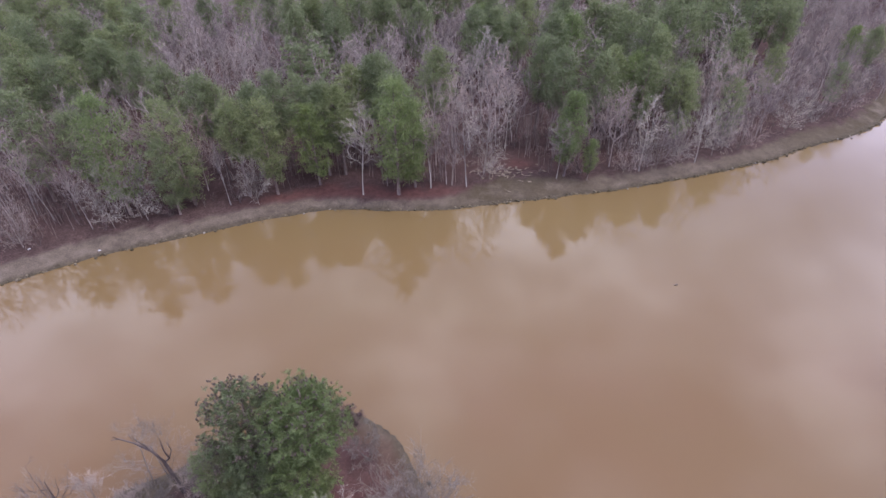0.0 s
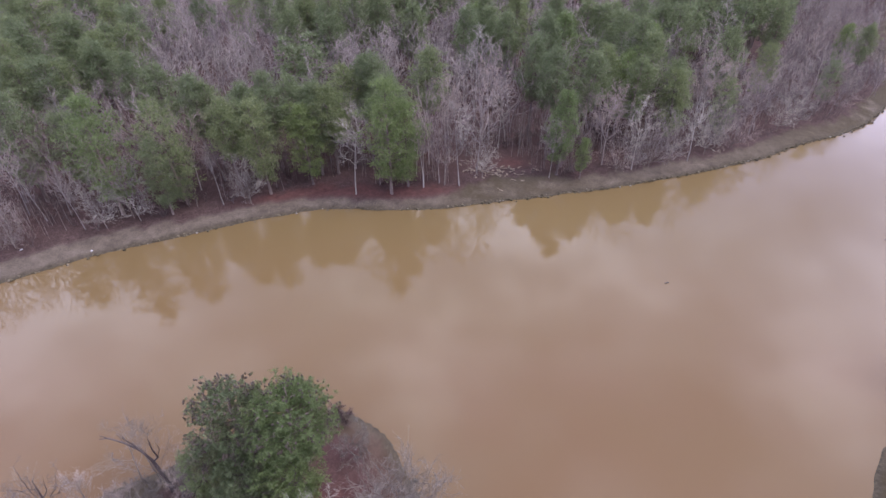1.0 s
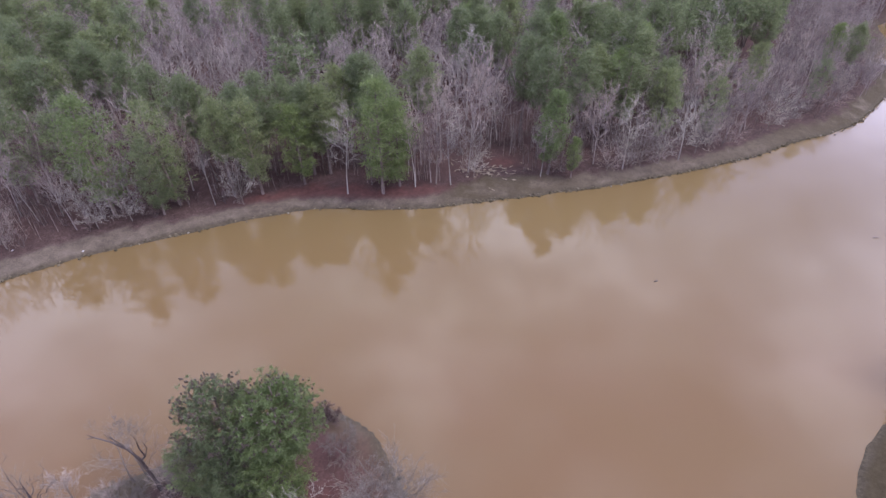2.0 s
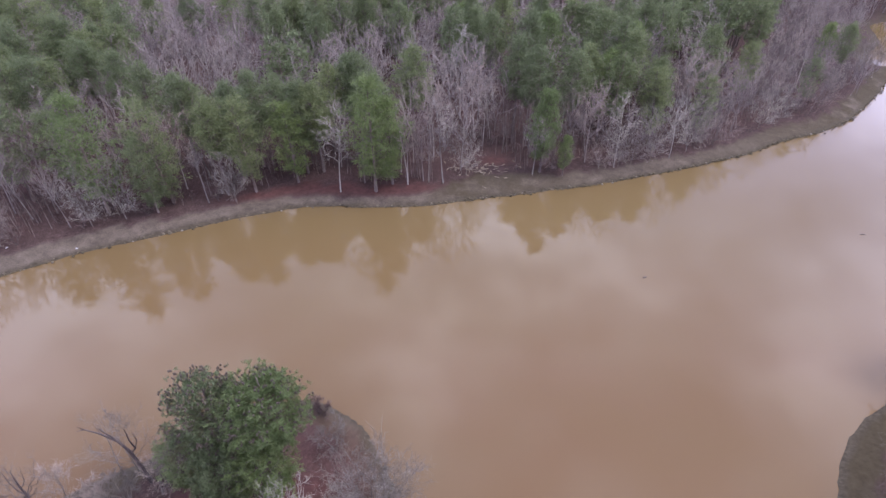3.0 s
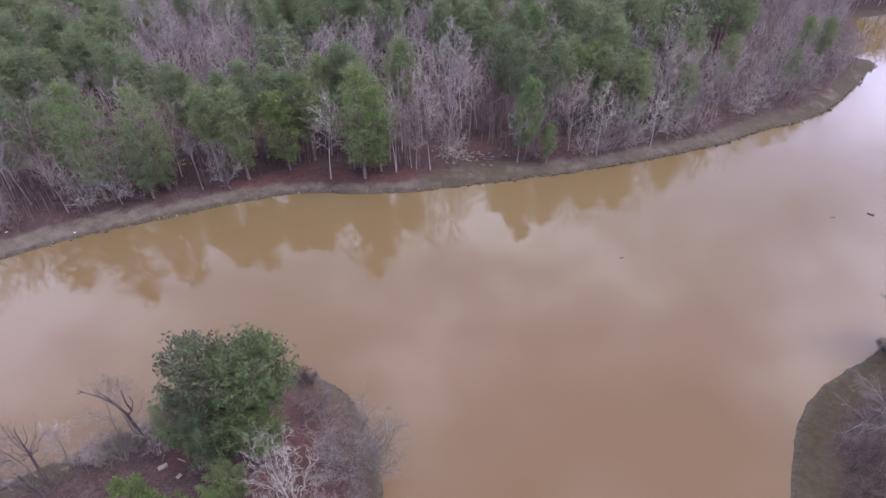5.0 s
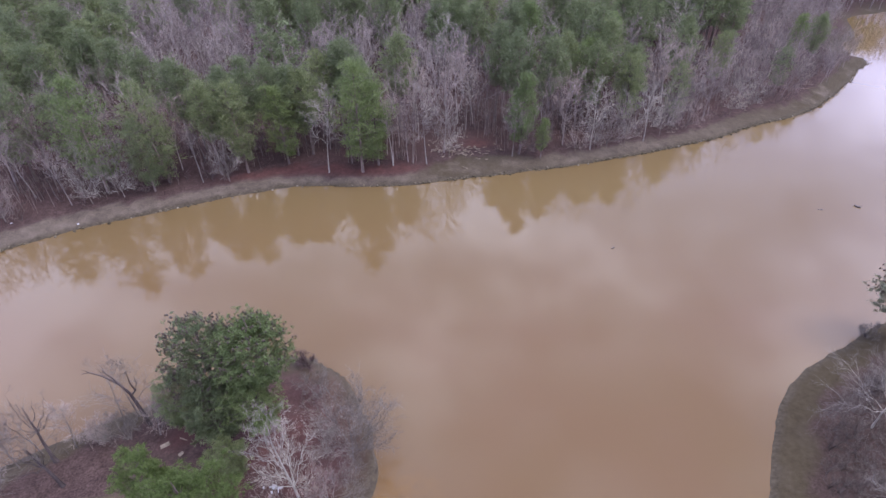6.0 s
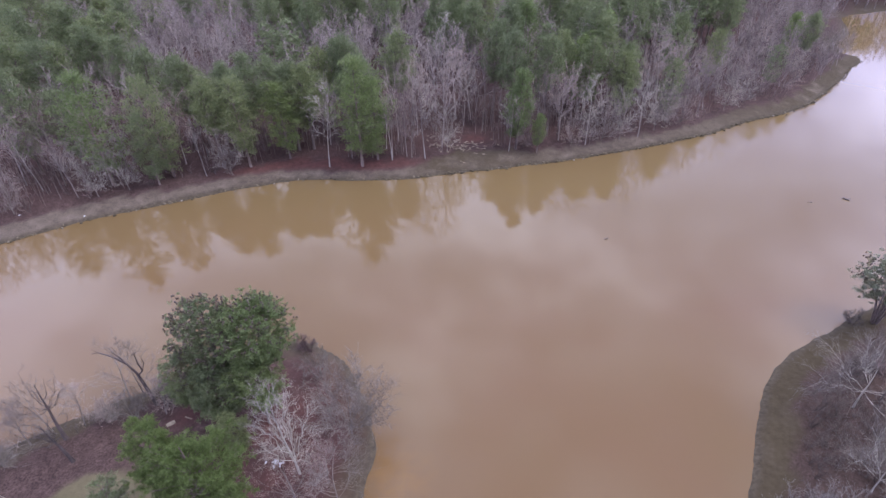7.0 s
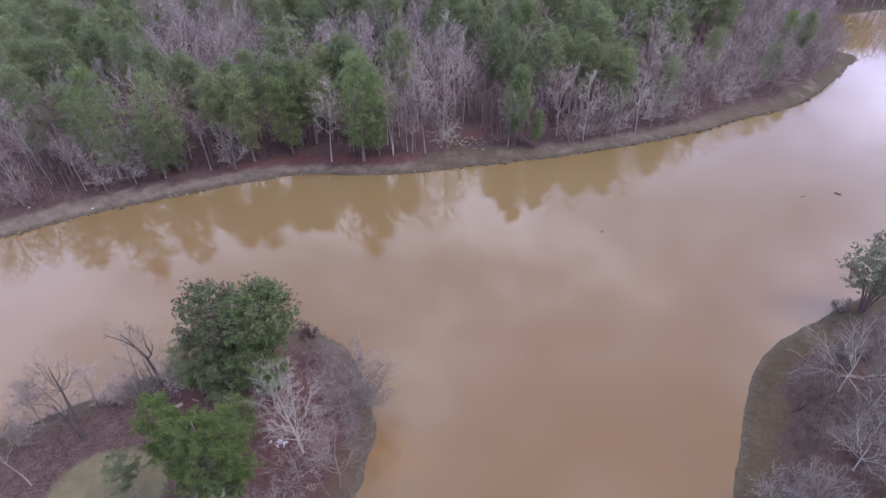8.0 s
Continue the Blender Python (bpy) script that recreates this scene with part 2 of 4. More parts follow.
NEAR_SHORE = [(-400, -140), (-160, -30), (-90, 2), (-60, 13.5), (-46, 19.2), (-39.4, 21.8), (-35.1, 24.5), (-30.4, 27.3), (-26.0, 29.8), (-21.0, 33.0),
              (-15.5, 36.0), (-11.0, 36.4), (-8.4, 35.3), (-6.1, 33.8), (-3.7, 30.7), (-1.7, 26.6), (-0.7, 22.8), (-0.7, 19.5), (-1.3, 16.5), (-1.9, 14.0),
              (-3.5, 6.0), (-6.0, -8.0), (-4.0, -30.0), (6.0, -44.0), (18.0, -40.0), (25.0, -18.0), (28.5, 2.0), (32.6, 13.2), (34.7, 16.7), (37.6, 21.7),
              (40.0, 25.8), (42.4, 28.7), (45.6, 31.3), (49.0, 33.4), (53.0, 35.5), (57.3, 37.7), (66, 41.2), (80, 43.0), (110, 47), (160, 52), (400, 80)]
_far, _near = smooth_line(FAR_SHORE), smooth_line(NEAR_SHORE)
for _line in (_far, _near):
    for _i in range(3, len(_line) - 3):
        _v = noise.noise_vector((_line[_i][0] * 0.35, _line[_i][1] * 0.35, 3.0))
        _line[_i] += np.array(_v[:2]) * 0.38
LANDS = [np.concatenate([_far, [(6000, 400), (6000, 6000), (-6000, 6000), (-6000, -60)]]),
         np.concatenate([_near, [(6000, 100), (6000, -6000), (-6000, -6000), (-6000, -140)]])]


def shore_part(x, y):
    """As shore_distance, for points that lie near one another."""
    best, which, inside = np.full(x.shape, 1e9), np.zeros(x.shape), np.zeros(x.shape, bool)
    mid, reach = np.array([(x.min() + x.max()) / 2, (y.min() + y.max()) / 2]), np.hypot(np.ptp(x), np.ptp(y)) / 2
    gaps = [np.hypot(*((line[:-1] + line[1:]) / 2 - mid).T) for line in (_far, _near)]
    longs = [np.hypot(*(line[1:] - line[:-1]).T) / 2 for line in (_far, _near)]
    limit = min((g + l).min() for g, l in zip(gaps, longs)) + 2 * reach + 0.1
    for side, (line, land) in enumerate(((_far, LANDS[0]), (_near, LANDS[1]))):
        for i in np.nonzero(gaps[side] - longs[side] <= limit)[0]:
            a, ab = line[i], line[i + 1] - line[i]
            t = np.clip(((x - a[0]) * ab[0] + (y - a[1]) * ab[1]) / max(ab @ ab, 1e-9), 0, 1)
            d = (x - a[0] - t * ab[0]) ** 2 + (y - a[1] - t * ab[1]) ** 2
            closer = d < best
            best[closer], which[closer] = d[closer], side
        hit, after = np.zeros(x.shape, bool), np.roll(land, -1, 0)
        cross = (np.minimum(land[:, 1], after[:, 1]) <= y.max()) & (np.maximum(land[:, 1], after[:, 1]) >= y.min()) & (land[:, 1] != after[:, 1])
        for a, b in zip(land[cross], after[cross]):
            hit ^= ((a[1] > y) != (b[1] > y)) & (x < (b[0] - a[0]) * (y - a[1]) / (b[1] - a[1]) + a[0])
        inside |= hit
    return np.where(inside, 1, -1) * np.sqrt(best), which


def shore_distance(x, y):
    """Metres from the waterline, positive on land, and 0 for the far or 1 for the near shore."""
    x, y = np.atleast_1d(np.asarray(x, float)), np.atleast_1d(np.asarray(y, float))
    if len(x) < 200:
        return shore_part(x, y)
    d, w = np.empty(x.shape), np.empty(x.shape)
    home = (abs(x) < 260) & (abs(y - 70) < 220)
    keys = np.where(home, (np.floor(x / 14) + 200) * 1000 + np.floor(y / 14) + 200, -1)
    order = np.argsort(keys, kind="stable")
    for some in np.split(order, np.nonzero(np.diff(keys[order]))[0] + 1):
        d[some], w[some] = shore_part(x[some], y[some])
    return d, w


def rough(x, y, size):
    """Soft rolling noise of about that wavelength, from -1 to 1."""
    k = 6.2832 / size
    return (np.sin(k * (x + 0.6 * y) + 1.3) + np.sin(k * (0.8 * y - 0.5 * x) * 1.37 + 0.4) + np.sin(k * (1.1 * x + 0.2 * y) * 2.1 + 2.2) * 0.6) / 2.6


def height_of(x, y, d, which):
    d, which = np.asarray(d), np.asarray(which)
    bank = np.interp(d, [-30, -6, -1, 0, 0.45, 1.2, 4.5, 14, 60, 300], [-4, -1.6, -0.35, -0.06, 0.42, 0.62, 1.35, 1.8, 4.0, 9.0])
    flat = np.interp(d, [-30, -6, -1, 0, 0.4, 1.2, 4.5, 14, 60, 300], [-4, -1.6, -0.35, -0.06, 0.22, 0.36, 0.85, 1.15, 2.2, 6.0])
    z = np.where(which < 0.5, bank, flat)
    swell = np.clip((d - 1) / 12, 0, 1)
    return z + swell * (0.35 * rough(x, y, 17) + 0.1 * rough(x + 5, y, 5)) + np.clip(d, 0, 0.4) * 0.2 * rough(x, y, 2.3)


def ground_z(x, y):
    d, w = shore_distance(x, y)
    return float(height_of(np.atleast_1d(float(x)), np.atleast_1d(float(y)), d, w)[0])


def axis(lo, hi, step, far):
    fine = np.arange(lo, hi + step / 2, step)
    grow = [step]
    while sum(grow) < far:
        grow.append(grow[-1] * 1.22)
    out = np.cumsum(grow)
    return np.concatenate([lo - out[::-1], fine, hi + out])


def build_ground():
    xs, ys = axis(-70, 128, 0.75, 4200), axis(8, 142, 0.65, 4200)
    X, Y = np.meshgrid(xs, ys)
    d, w = shore_distance(X.ravel(), Y.ravel())
    x, y = X.ravel(), Y.ravel()
    z = height_of(x, y, d, w)
    nx, ny = len(xs), len(ys)
    i = np.arange((nx - 1) * (ny - 1))
    r, c = i // (nx - 1), i % (nx - 1)
    a = r * nx + c
    quads = np.stack([a, a + 1, a + 1 + nx, a + nx], 1)
    me = bpy.data.meshes.new("ground")
    me.vertices.add(len(x))
    me.vertices.foreach_set("co", np.stack([x, y, z], 1).ravel())
    me.loops.add(quads.size)
    me.loops.foreach_set("vertex_index", quads.ravel())
    me.polygons.add(len(quads))
    me.polygons.foreach_set("loop_start", np.arange(len(quads)) * 4)
    me.polygons.foreach_set("use_smooth", np.ones(len(quads), bool))
    me.update(calc_edges=True)
    edge = rough(x, y, 6) * 0.9 + rough(x, y, 2.1) * 0.4
    far_width = np.interp(x, [-70, -40, -25, -12, 2, 12, 25, 60, 90, 122, 132], [4.3, 3.6, 3.4, 2.4, 3.0, 6.6, 3.6, 3.8, 4.4, 4.2, 2.0])
    width = np.where(w < 0.5, far_width, np.where(x > 15, 3.9, 3.4))
    grass = np.clip((width + edge - d) / 0.9, 0, 1)
    grass = np.maximum(grass, 0.25 * (w > 0.5) * (x > 15))
    lawn = np.clip(1.6 - (abs((x + 24.6) / 5.6) ** 3 + abs((y - 11.8) / 7.3) ** 3) ** (1 / 3) * 1.6 + 0.05 * edge, 0, 1)
    lawn = np.clip(lawn * 9, 0, 1) * (w > 0.5)
    grass = np.maximum(grass, 0.06 * (w > 0.5) * np.clip((-17.5 - x) / 3, 0, 1) * np.clip(1 + 0.4 * edge, 0, 1.3))
    lush = np.where(w < 0.5, np.interp(x, [-70, 0, 6, 14, 40, 70, 90], [0.1, 0.1, 0.9, 0.8, 0.25, 0.6, 0.9]), np.where(x > 15, 1.0, 0.85))
    red = np.clip((6.5 + edge * 1.5 - d) / 2, 0, 1) * np.clip((d - width * 0.75) / 1.2, 0, 1) * np.clip((x + 36) / 8, 0, 1) * np.clip((6 - x) / 6, 0, 1) * (w < 0.5)
    red = np.maximum(red, 0.95 * (w > 0.5) * (x < 15) * np.clip(1.5 - np.hypot((x + 9.2) / 6.0, (y - 22.6) / 8.8), 0, 1) * np.clip(0.88 + 0.6 * rough(x + 3, y, 7.5), 0.2, 1))
    red = np.maximum(red, 0.8 * (w > 0.5) * np.clip(1.4 - np.hypot((x + 20.3) / 1.9, (y - 25.2) / 1.6), 0, 1))
    red = np.maximum(red, 0.9 * np.clip(1.4 - np.hypot((x - 13.7) / 3.0, (y - 88.3) / 1.8), 0, 1))
    # far wood floor: reddish straw, its tint also standing in for missing light
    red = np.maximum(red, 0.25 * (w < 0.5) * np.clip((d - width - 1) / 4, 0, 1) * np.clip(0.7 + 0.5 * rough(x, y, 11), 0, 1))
    cut = np.clip((0.75 + 0.25 * edge - d) / 0.3, 0, 1)
    sward = np.where((w > 0.5) & (x > 15), np.clip(0.8 + 0.25 * rough(x, y, 9), 0, 1), 0.0)
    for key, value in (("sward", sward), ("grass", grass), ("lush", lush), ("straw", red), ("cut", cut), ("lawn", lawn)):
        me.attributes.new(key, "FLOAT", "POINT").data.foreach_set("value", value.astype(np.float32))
    me.materials.append(GROUND)
    return tagged(new("ground", me), "leaf-strewn wooded ground with dry grass banks along the water", "ground", kind="structure")


build_ground()


def build_water():
    me = bpy.data.meshes.new("water")
    s = 4300.0
    me.from_pydata([(-s, -s, 0), (s, -s, 0), (s, s, 0), (-s, s, 0)], [], [(0, 1, 2, 3)])
    me.materials.append(WATER)
    return tagged(new("water", me), "calm muddy brown lake water mirroring the trees and clouds", "lake", kind="structure")


build_water()


# ---------------------------------------------------------------- tree building
class Geo:
    """Vertices and faces of one part."""

    def __init__(self):
        self.v, self.f = [], []

    def tube(self, pts, radii, sides=5, cap=False):
        """A tapered tube along pts; a last radius of zero ends in a point."""
        start = len(self.v)
        n = len(pts)
        for i, p in enumerate(pts):
            way = (pts[min(i + 1, n - 1)] - pts[max(i - 1, 0)]).normalized()
            side = way.cross(Vector((0.3, 0.9, 0.2))).normalized()
            up = way.cross(side)
            if radii[i] <= 0:
                self.v.append(tuple(p))
                continue
            for s in range(sides):
                a = 6.2832 * s / sides
                self.v.append(tuple(p + (side * math.cos(a) + up * math.sin(a)) * radii[i]))
        for i in range(n - 1):
            a = start + i * sides
            for s in range(sides):
                t = (s + 1) % sides
                if radii[i + 1] <= 0:
                    self.f.append((a + s, a + t, a + sides))
                else:
                    self.f.append((a + s, a + t, a + sides + t, a + sides + s))
        if cap:
            last = start + (n - 1) * sides
            self.f.append(tuple(last + s for s in range(sides)))

    def tri(self, c, a, b):
        i = len(self.v)
        self.v += [tuple(c - a * 0.5 - b * 0.3), tuple(c + a * 0.5 - b * 0.3), tuple(c + b * 0.7)]
        self.f.append((i, i + 1, i + 2))

    def mesh(self, name, material, smooth=False):
        me = bpy.data.meshes.new(name)
        me.from_pydata(self.v, [], self.f)
        me.materials.append(material)
        if smooth:
            me.polygons.foreach_set("use_smooth", np.ones(len(self.f), bool))
        return me


def any_way(rng, up=0.0):
    z = rng.uniform(-1, 1)
    a = rng.uniform(0, 6.2832)
    r = math.sqrt(1 - z * z)
    return (Vector((r * math.cos(a), r * math.sin(a), z)) + Vector((0, 0, up))).normalized()


def limb_points(rng, start, way, length, steps, wobble, lift):
    pts, w = [Vector(start)], way.copy()
    for _ in range(steps):
        w = (w + any_way(rng) * wobble + Vector((0, 0, lift))).normalized()
        pts.append(pts[-1] + w * (length / steps))
    return pts


def side_way(rng, way, degrees):
    across = way.cross(any_way(rng)).normalized()
    a = radians(degrees)
    return (way * math.cos(a) + across * math.sin(a)).normalized()


def along(pts, t):
    k = min(int(t * (len(pts) - 1)), len(pts) - 2)
    u = t * (len(pts) - 1) - k
    return pts[k].lerp(pts[k + 1], u), (pts[k + 1] - pts[k]).normalized()


def grow_bare(seed, tall, limbs=9, boughs=6, twigs=6, sprigs=0, thick=0.012, clear=0.35, spread=42, wobble=0.14, thin=0.014, lift=0.08, stems=1, reach=0.44, low=False, stout=0.6):
    """Wood and twigs of a leafless tree of that height."""
    rng = random.Random(seed)
    wood, fine = Geo(), Geo()
    for stem in range(stems):
        way = Vector((rng.uniform(-1, 1), rng.uniform(-1, 1), 0)) * (0.05 if stems == 1 else 0.45) + Vector((0, 0, 1))
        h = tall * (1 if stem == 0 else rng.uniform(0.7, 0.95))
        r0 = thick * h / math.sqrt(stems) + 0.03
        trunk = limb_points(rng, (rng.uniform(-0.2, 0.2) * (stems > 1), rng.uniform(-0.2, 0.2) * (stems > 1), -0.3), way.normalized(), h * 0.93, 7, wobble * 0.5, 0.03)
        wood.tube(trunk, [r0 * (1.25 if i == 0 else 1 - 0.86 * i / 7) for i in range(8)], 3 if low else 6)
        for i in range(limbs):
            t = clear + (0.99 - clear) * (i + rng.random() * 0.8) / limbs
            p, w = along(trunk, t)
            length = h * reach * (1.1 - 0.62 * (t - clear) / (1 - clear)) * rng.uniform(0.75, 1.15)
            r1 = max(r0 * (1 - 0.86 * t) * stout, thin * 1.5)
            limb = limb_points(rng, p, side_way(rng, w, spread * rng.uniform(0.7, 1.25)), length, 3 if low else 5, wobble, lift)
            n1 = len(limb) - 1
            keep = [0, 1, n1] if low else range(n1 + 1)
            wood.tube([limb[j] for j in keep], [r1 * (1 - 0.75 * j / n1) for j in keep], 3 if low else 4)
            for j in range(boughs):
                t2 = 0.22 + 0.78 * (j + rng.random()) / boughs
                p2, w2 = along(limb, min(t2, 0.999))
                l2 = length * 0.5 * (1.15 - 0.55 * t2) * rng.uniform(0.7, 1.2)
                r2 = max(r1 * 0.45 * (1 - 0.6 * t2), thin)
                bough = limb_points(rng, p2, side_way(rng, w2, rng.uniform(28, 58)), l2, 1 if low else 2, wobble * 1.3, lift)
                wood.tube(bough, [r2, 0] if low else [r2, r2 * 0.7, r2 * 0.35], 3)
                for k in range(twigs):
                    t3 = 0.15 + 0.85 * (k + rng.random()) / twigs
                    p3, w3 = along(bough, min(t3, 0.999))
                    l3 = max(l2 * 0.55 * rng.uniform(0.6, 1.25), 0.35)
                    tw = limb_points(rng, p3, side_way(rng, w3, rng.uniform(20, 55)), l3, 2 if sprigs else 1, 0.15, lift)
                    fine.tube(tw, [thin * 0.9, thin * 0.7, 0][: len(tw) - 1] + [0], 3)
                    for _ in range(sprigs):
                        p4, w4 = along(tw, rng.uniform(0.2, 0.98))
                        sp = limb_points(rng, p4, side_way(rng, w4, rng.uniform(20, 55)), l3 * rng.uniform(0.35, 0.65), 1, 0.1, lift)
                        fine.tube(sp, [thin * 0.65, 0], 3)
    return wood, fine


def grow_fan(seed, tall, radius, low=0.3, leaders=8, boughs=6, twigs=5, sprigs=2, thin=0.02, thick=0.0055, fork=0.28, under=-0.3, lift=0.1, rise_of=0.4, lean=0.04, stout=0.5, steps=3, crook=0.012, reach=0.36, steep=1.0, bole_to=0.72):
    """Wood and twigs of a leafless hardwood: a bole that parts into rising leaders, whose tips fill a rounded crown."""
    rng = random.Random(seed)
    wood, fine = Geo(), Geo()
    r0 = thick * tall + 0.03
    way = Vector((rng.uniform(-lean, lean), rng.uniform(-lean, lean), 1)).normalized()
    bole = limb_points(rng, (0, 0, -0.3), way, tall * bole_to, 5, 0.06, 0.03)
    wood.tube(bole, [r0 * (1.3 if i == 0 else 1 - 0.21 * bole_to * i) for i in range(6)], 5)
    middle, half = tall * (1 + low) / 2, tall * (1 - low) / 2
    turn = rng.uniform(0, 6)
    for i in range(leaders):
        s = (i + 0.3 + 0.5 * rng.random()) / leaders
        turn += 2.4 + rng.uniform(-0.4, 0.4)
        rise = 1.0 - (1.0 - under) * s
        level = math.sqrt(max(0.0, 1 - rise * rise))
        swell = rng.uniform(0.74, 1.06)
        aim = Vector((math.cos(turn) * level * radius, math.sin(turn) * level * radius, half * rise)) * swell + Vector((0, 0, middle))
        side = math.hypot(aim.x, aim.y)
        foot = min(max(aim.z - side * steep * rng.uniform(0.9, 1.6) - 0.1 * steep * tall, fork * tall), (bole_to - 0.06) * tall)
        p, w = along(bole, foot / (tall * bole_to))
        mid = p + Vector(((aim.x - p.x) * 0.62, (aim.y - p.y) * 0.62, (aim.z - p.z) * rise_of)) + any_way(rng) * 0.05 * tall * rng.random()
        leader = [p.lerp(mid, t).lerp(mid.lerp(aim, t), t) + any_way(rng) * crook * tall * (0 < t < 1) for t in (n / steps for n in range(steps + 1))]
        length = (aim - p).length
        r1 = max(r0 * stout * (1 - 0.6 * foot / tall), thin * 1.4)
        wood.tube(leader, [r1 + (thin * 0.8 - r1) * (n / steps) ** 0.8 for n in range(steps + 1)], 4)
        for j in range(boughs):
            t2 = 0.2 + 0.8 * (j + rng.random()) / boughs
            p2, w2 = along(leader, min(t2, 0.999))
            l2 = max(length * reach * (1.25 - 0.6 * t2) * rng.uniform(0.7, 1.2), 0.09 * tall)
            r2 = max(r1 * 0.42 * (1.1 - 0.7 * t2), thin * 0.9)
            bough = limb_points(rng, p2, side_way(rng, w2, rng.uniform(26, 60)), l2, 2 if steps < 5 else 3, 0.2 if steps < 5 else 0.3, lift)
            wood.tube(bough, [r2, r2 * 0.7, r2 * 0.45][: len(bough) - 1] + [0], 3)
            for k in range(twigs):
                t3 = 0.15 + 0.85 * (k + rng.random()) / twigs
                p3, w3 = along(bough, min(t3, 0.999))
                l3 = max(l2 * 0.5 * rng.uniform(0.6, 1.25), 0.03 * tall)
                tw = limb_points(rng, p3, side_way(rng, w3, rng.uniform(22, 60)), l3, 1, 0.15, lift)
                fine.tube(tw, [thin * 0.85, 0], 3)
                for _ in range(sprigs):
                    p4, w4 = along(tw, rng.uniform(0.2, 0.95))
                    sp = limb_points(rng, p4, side_way(rng, w4, rng.uniform(24, 60)), l3 * rng.uniform(0.4, 0.75), 1, 0.1, lift)
                    fine.tube(sp, [thin * 0.62, 0], 3)
    return wood, fine


def grow_pine(seed, tall, radius, base=0.45, limbs=30, clumps=5, tufts=15, leaf=0.42, size=0.75, cones=0, stub=6, top=0.6, slim=0.3, peak=0.0, loose=0.28):
    """Trunk with limbs, and the needle crown, of a pine of that height."""
    rng = random.Random(seed)
    wood, crown, fruit = Geo(), Geo(), Geo()
    lean = Vector((rng.uniform(-0.03, 0.03), rng.uniform(-0.03, 0.03), 1)).normalized()
    trunk = limb_points(rng, (0, 0, -0.3), lean, tall * 0.97, 8, 0.04, 0.05)
    r0 = 0.011 * tall + 0.05
    wood.tube(trunk, [r0 * (1.25 if i == 0 else 1 - 0.85 * i / 8) for i in range(9)], 7)
    for i in range(stub):
        p, w = along(trunk, rng.uniform(0.18, base))
        wood.tube(limb_points(rng, p, side_way(rng, w, 80), rng.uniform(0.5, 1.6), 2, 0.1, 0), [0.035, 0.025, 0.01], 3)
    middle, half = tall * (1.0 + base) / 2, tall * (1.0 - base) / 2
    lumps = [(any_way(rng), rng.uniform(-0.22, 0.16)) for _ in range(9)]
    turn = rng.uniform(0, 6)
    for i in range(limbs):
        s = (i + rng.random()) / limbs
        turn += 2.4 + rng.uniform(-0.4, 0.4)
        rise = -0.92 + 1.9 * s
        flat = math.sqrt(max(0.0, 1 - rise * rise))
        out = Vector((math.cos(turn) * flat, math.sin(turn) * flat, rise))
        swell = 1 + sum(k * max(0.0, out.dot(v)) ** 3 for v, k in lumps) + rng.uniform(-0.12, 0.06)
        wide = radius * (1.0 - peak * rise if rise > 0 else 1.0 - top * 0.35 * abs(rise))
        aim = Vector((out.x * wide, out.y * wide, half * rise)) * swell + Vector((0, 0, middle))
        level = math.hypot(aim.x, aim.y)
        foot = min(max(aim.z - level * rng.uniform(0.25, 0.6), tall * base * 0.8), tall * 0.96)
        p, w = along(trunk, foot / tall)
        way = aim - p
        length = way.length
        limb = limb_points(rng, p, way.normalized(), length, 4, 0.09, 0.02)
        few = 2 if limbs < 60 else 1                      # simpler limbs inside far crowns
        wood.tube(limb[::few], [max(0.05, r0 * 0.32 * (1.1 - s)) * (1 - 0.2 * j) for j in range(0, 5, few)], 3)
        for j in range(clumps):
            u = 0.42 + 0.58 * (j + rng.random() * 0.9) / clumps
            q, w2 = along(limb, min(u, 0.999))
            q = q + any_way(rng) * length * loose * rng.random()
            cs = size * rng.uniform(0.65, 1.25)
            for _ in range(tufts):
                out = any_way(rng, 0.25)
                c = q + Vector((out.x * cs, out.y * cs, out.z * cs * 0.6)) * rng.uniform(0.25, 1.0)
                axis_b = (out + any_way(rng) * 0.7).normalized()
                axis_a = axis_b.cross(any_way(rng)).normalized()
                crown.tri(c, axis_a * leaf * slim * rng.uniform(0.7, 1.3), axis_b * leaf * rng.uniform(0.8, 1.4))
        if cones and s > 0.25:
            for _ in range(cones):
                q, w2 = along(limb, rng.uniform(0.75, 0.999))
                q = q + any_way(rng, 0.5) * 0.35
                fruit.tube([q, q + Vector((0, 0, 0.16)), q + Vector((0, 0, 0.26))], [0.06, 0.1, 0], 4)
    return wood, crown, fruit


def tree_thing(kind, parts, m, label, category="tree", group=""):
    """An Empty at the tree's foot with its parts; parts: (name, mesh, label)."""
    root = new(kind)
    root.matrix_basis = m
    root.empty_display_size = 0.5
    for name, me, note, *kind_of in parts:
        ob = new(name, me)
        ob.parent = root
        tagged(ob, note, kind=kind_of[0] if kind_of else "")
    return tagged(root, label, category, group)


def stand(x, y, turn=0.0, size=1.0, lean=(0.0, 0.0), z=None, stretch=1.0):
    """A pose on the ground."""
    z = ground_z(x, y) if z is None else z
    return pose(x, y, z - 0.05, lean[0], lean[1], turn) @ Matrix.Diagonal((size, size, size * stretch, 1))


def bare_meshes(name, wood_mat, twig_mat, **how):
    wood, fine = grow_bare(**how)
    return [("trunk", wood.mesh(name + "_wood", wood_mat, True), ""), ("crown", fine.mesh(name + "_twigs", twig_mat), "")]


def fan_meshes(name, wood_mat, twig_mat, **how):
    wood, fine = grow_fan(**how)
    return [("trunk", wood.mesh(name + "_wood", wood_mat, True), ""), ("crown", fine.mesh(name + "_twigs", twig_mat), "")]


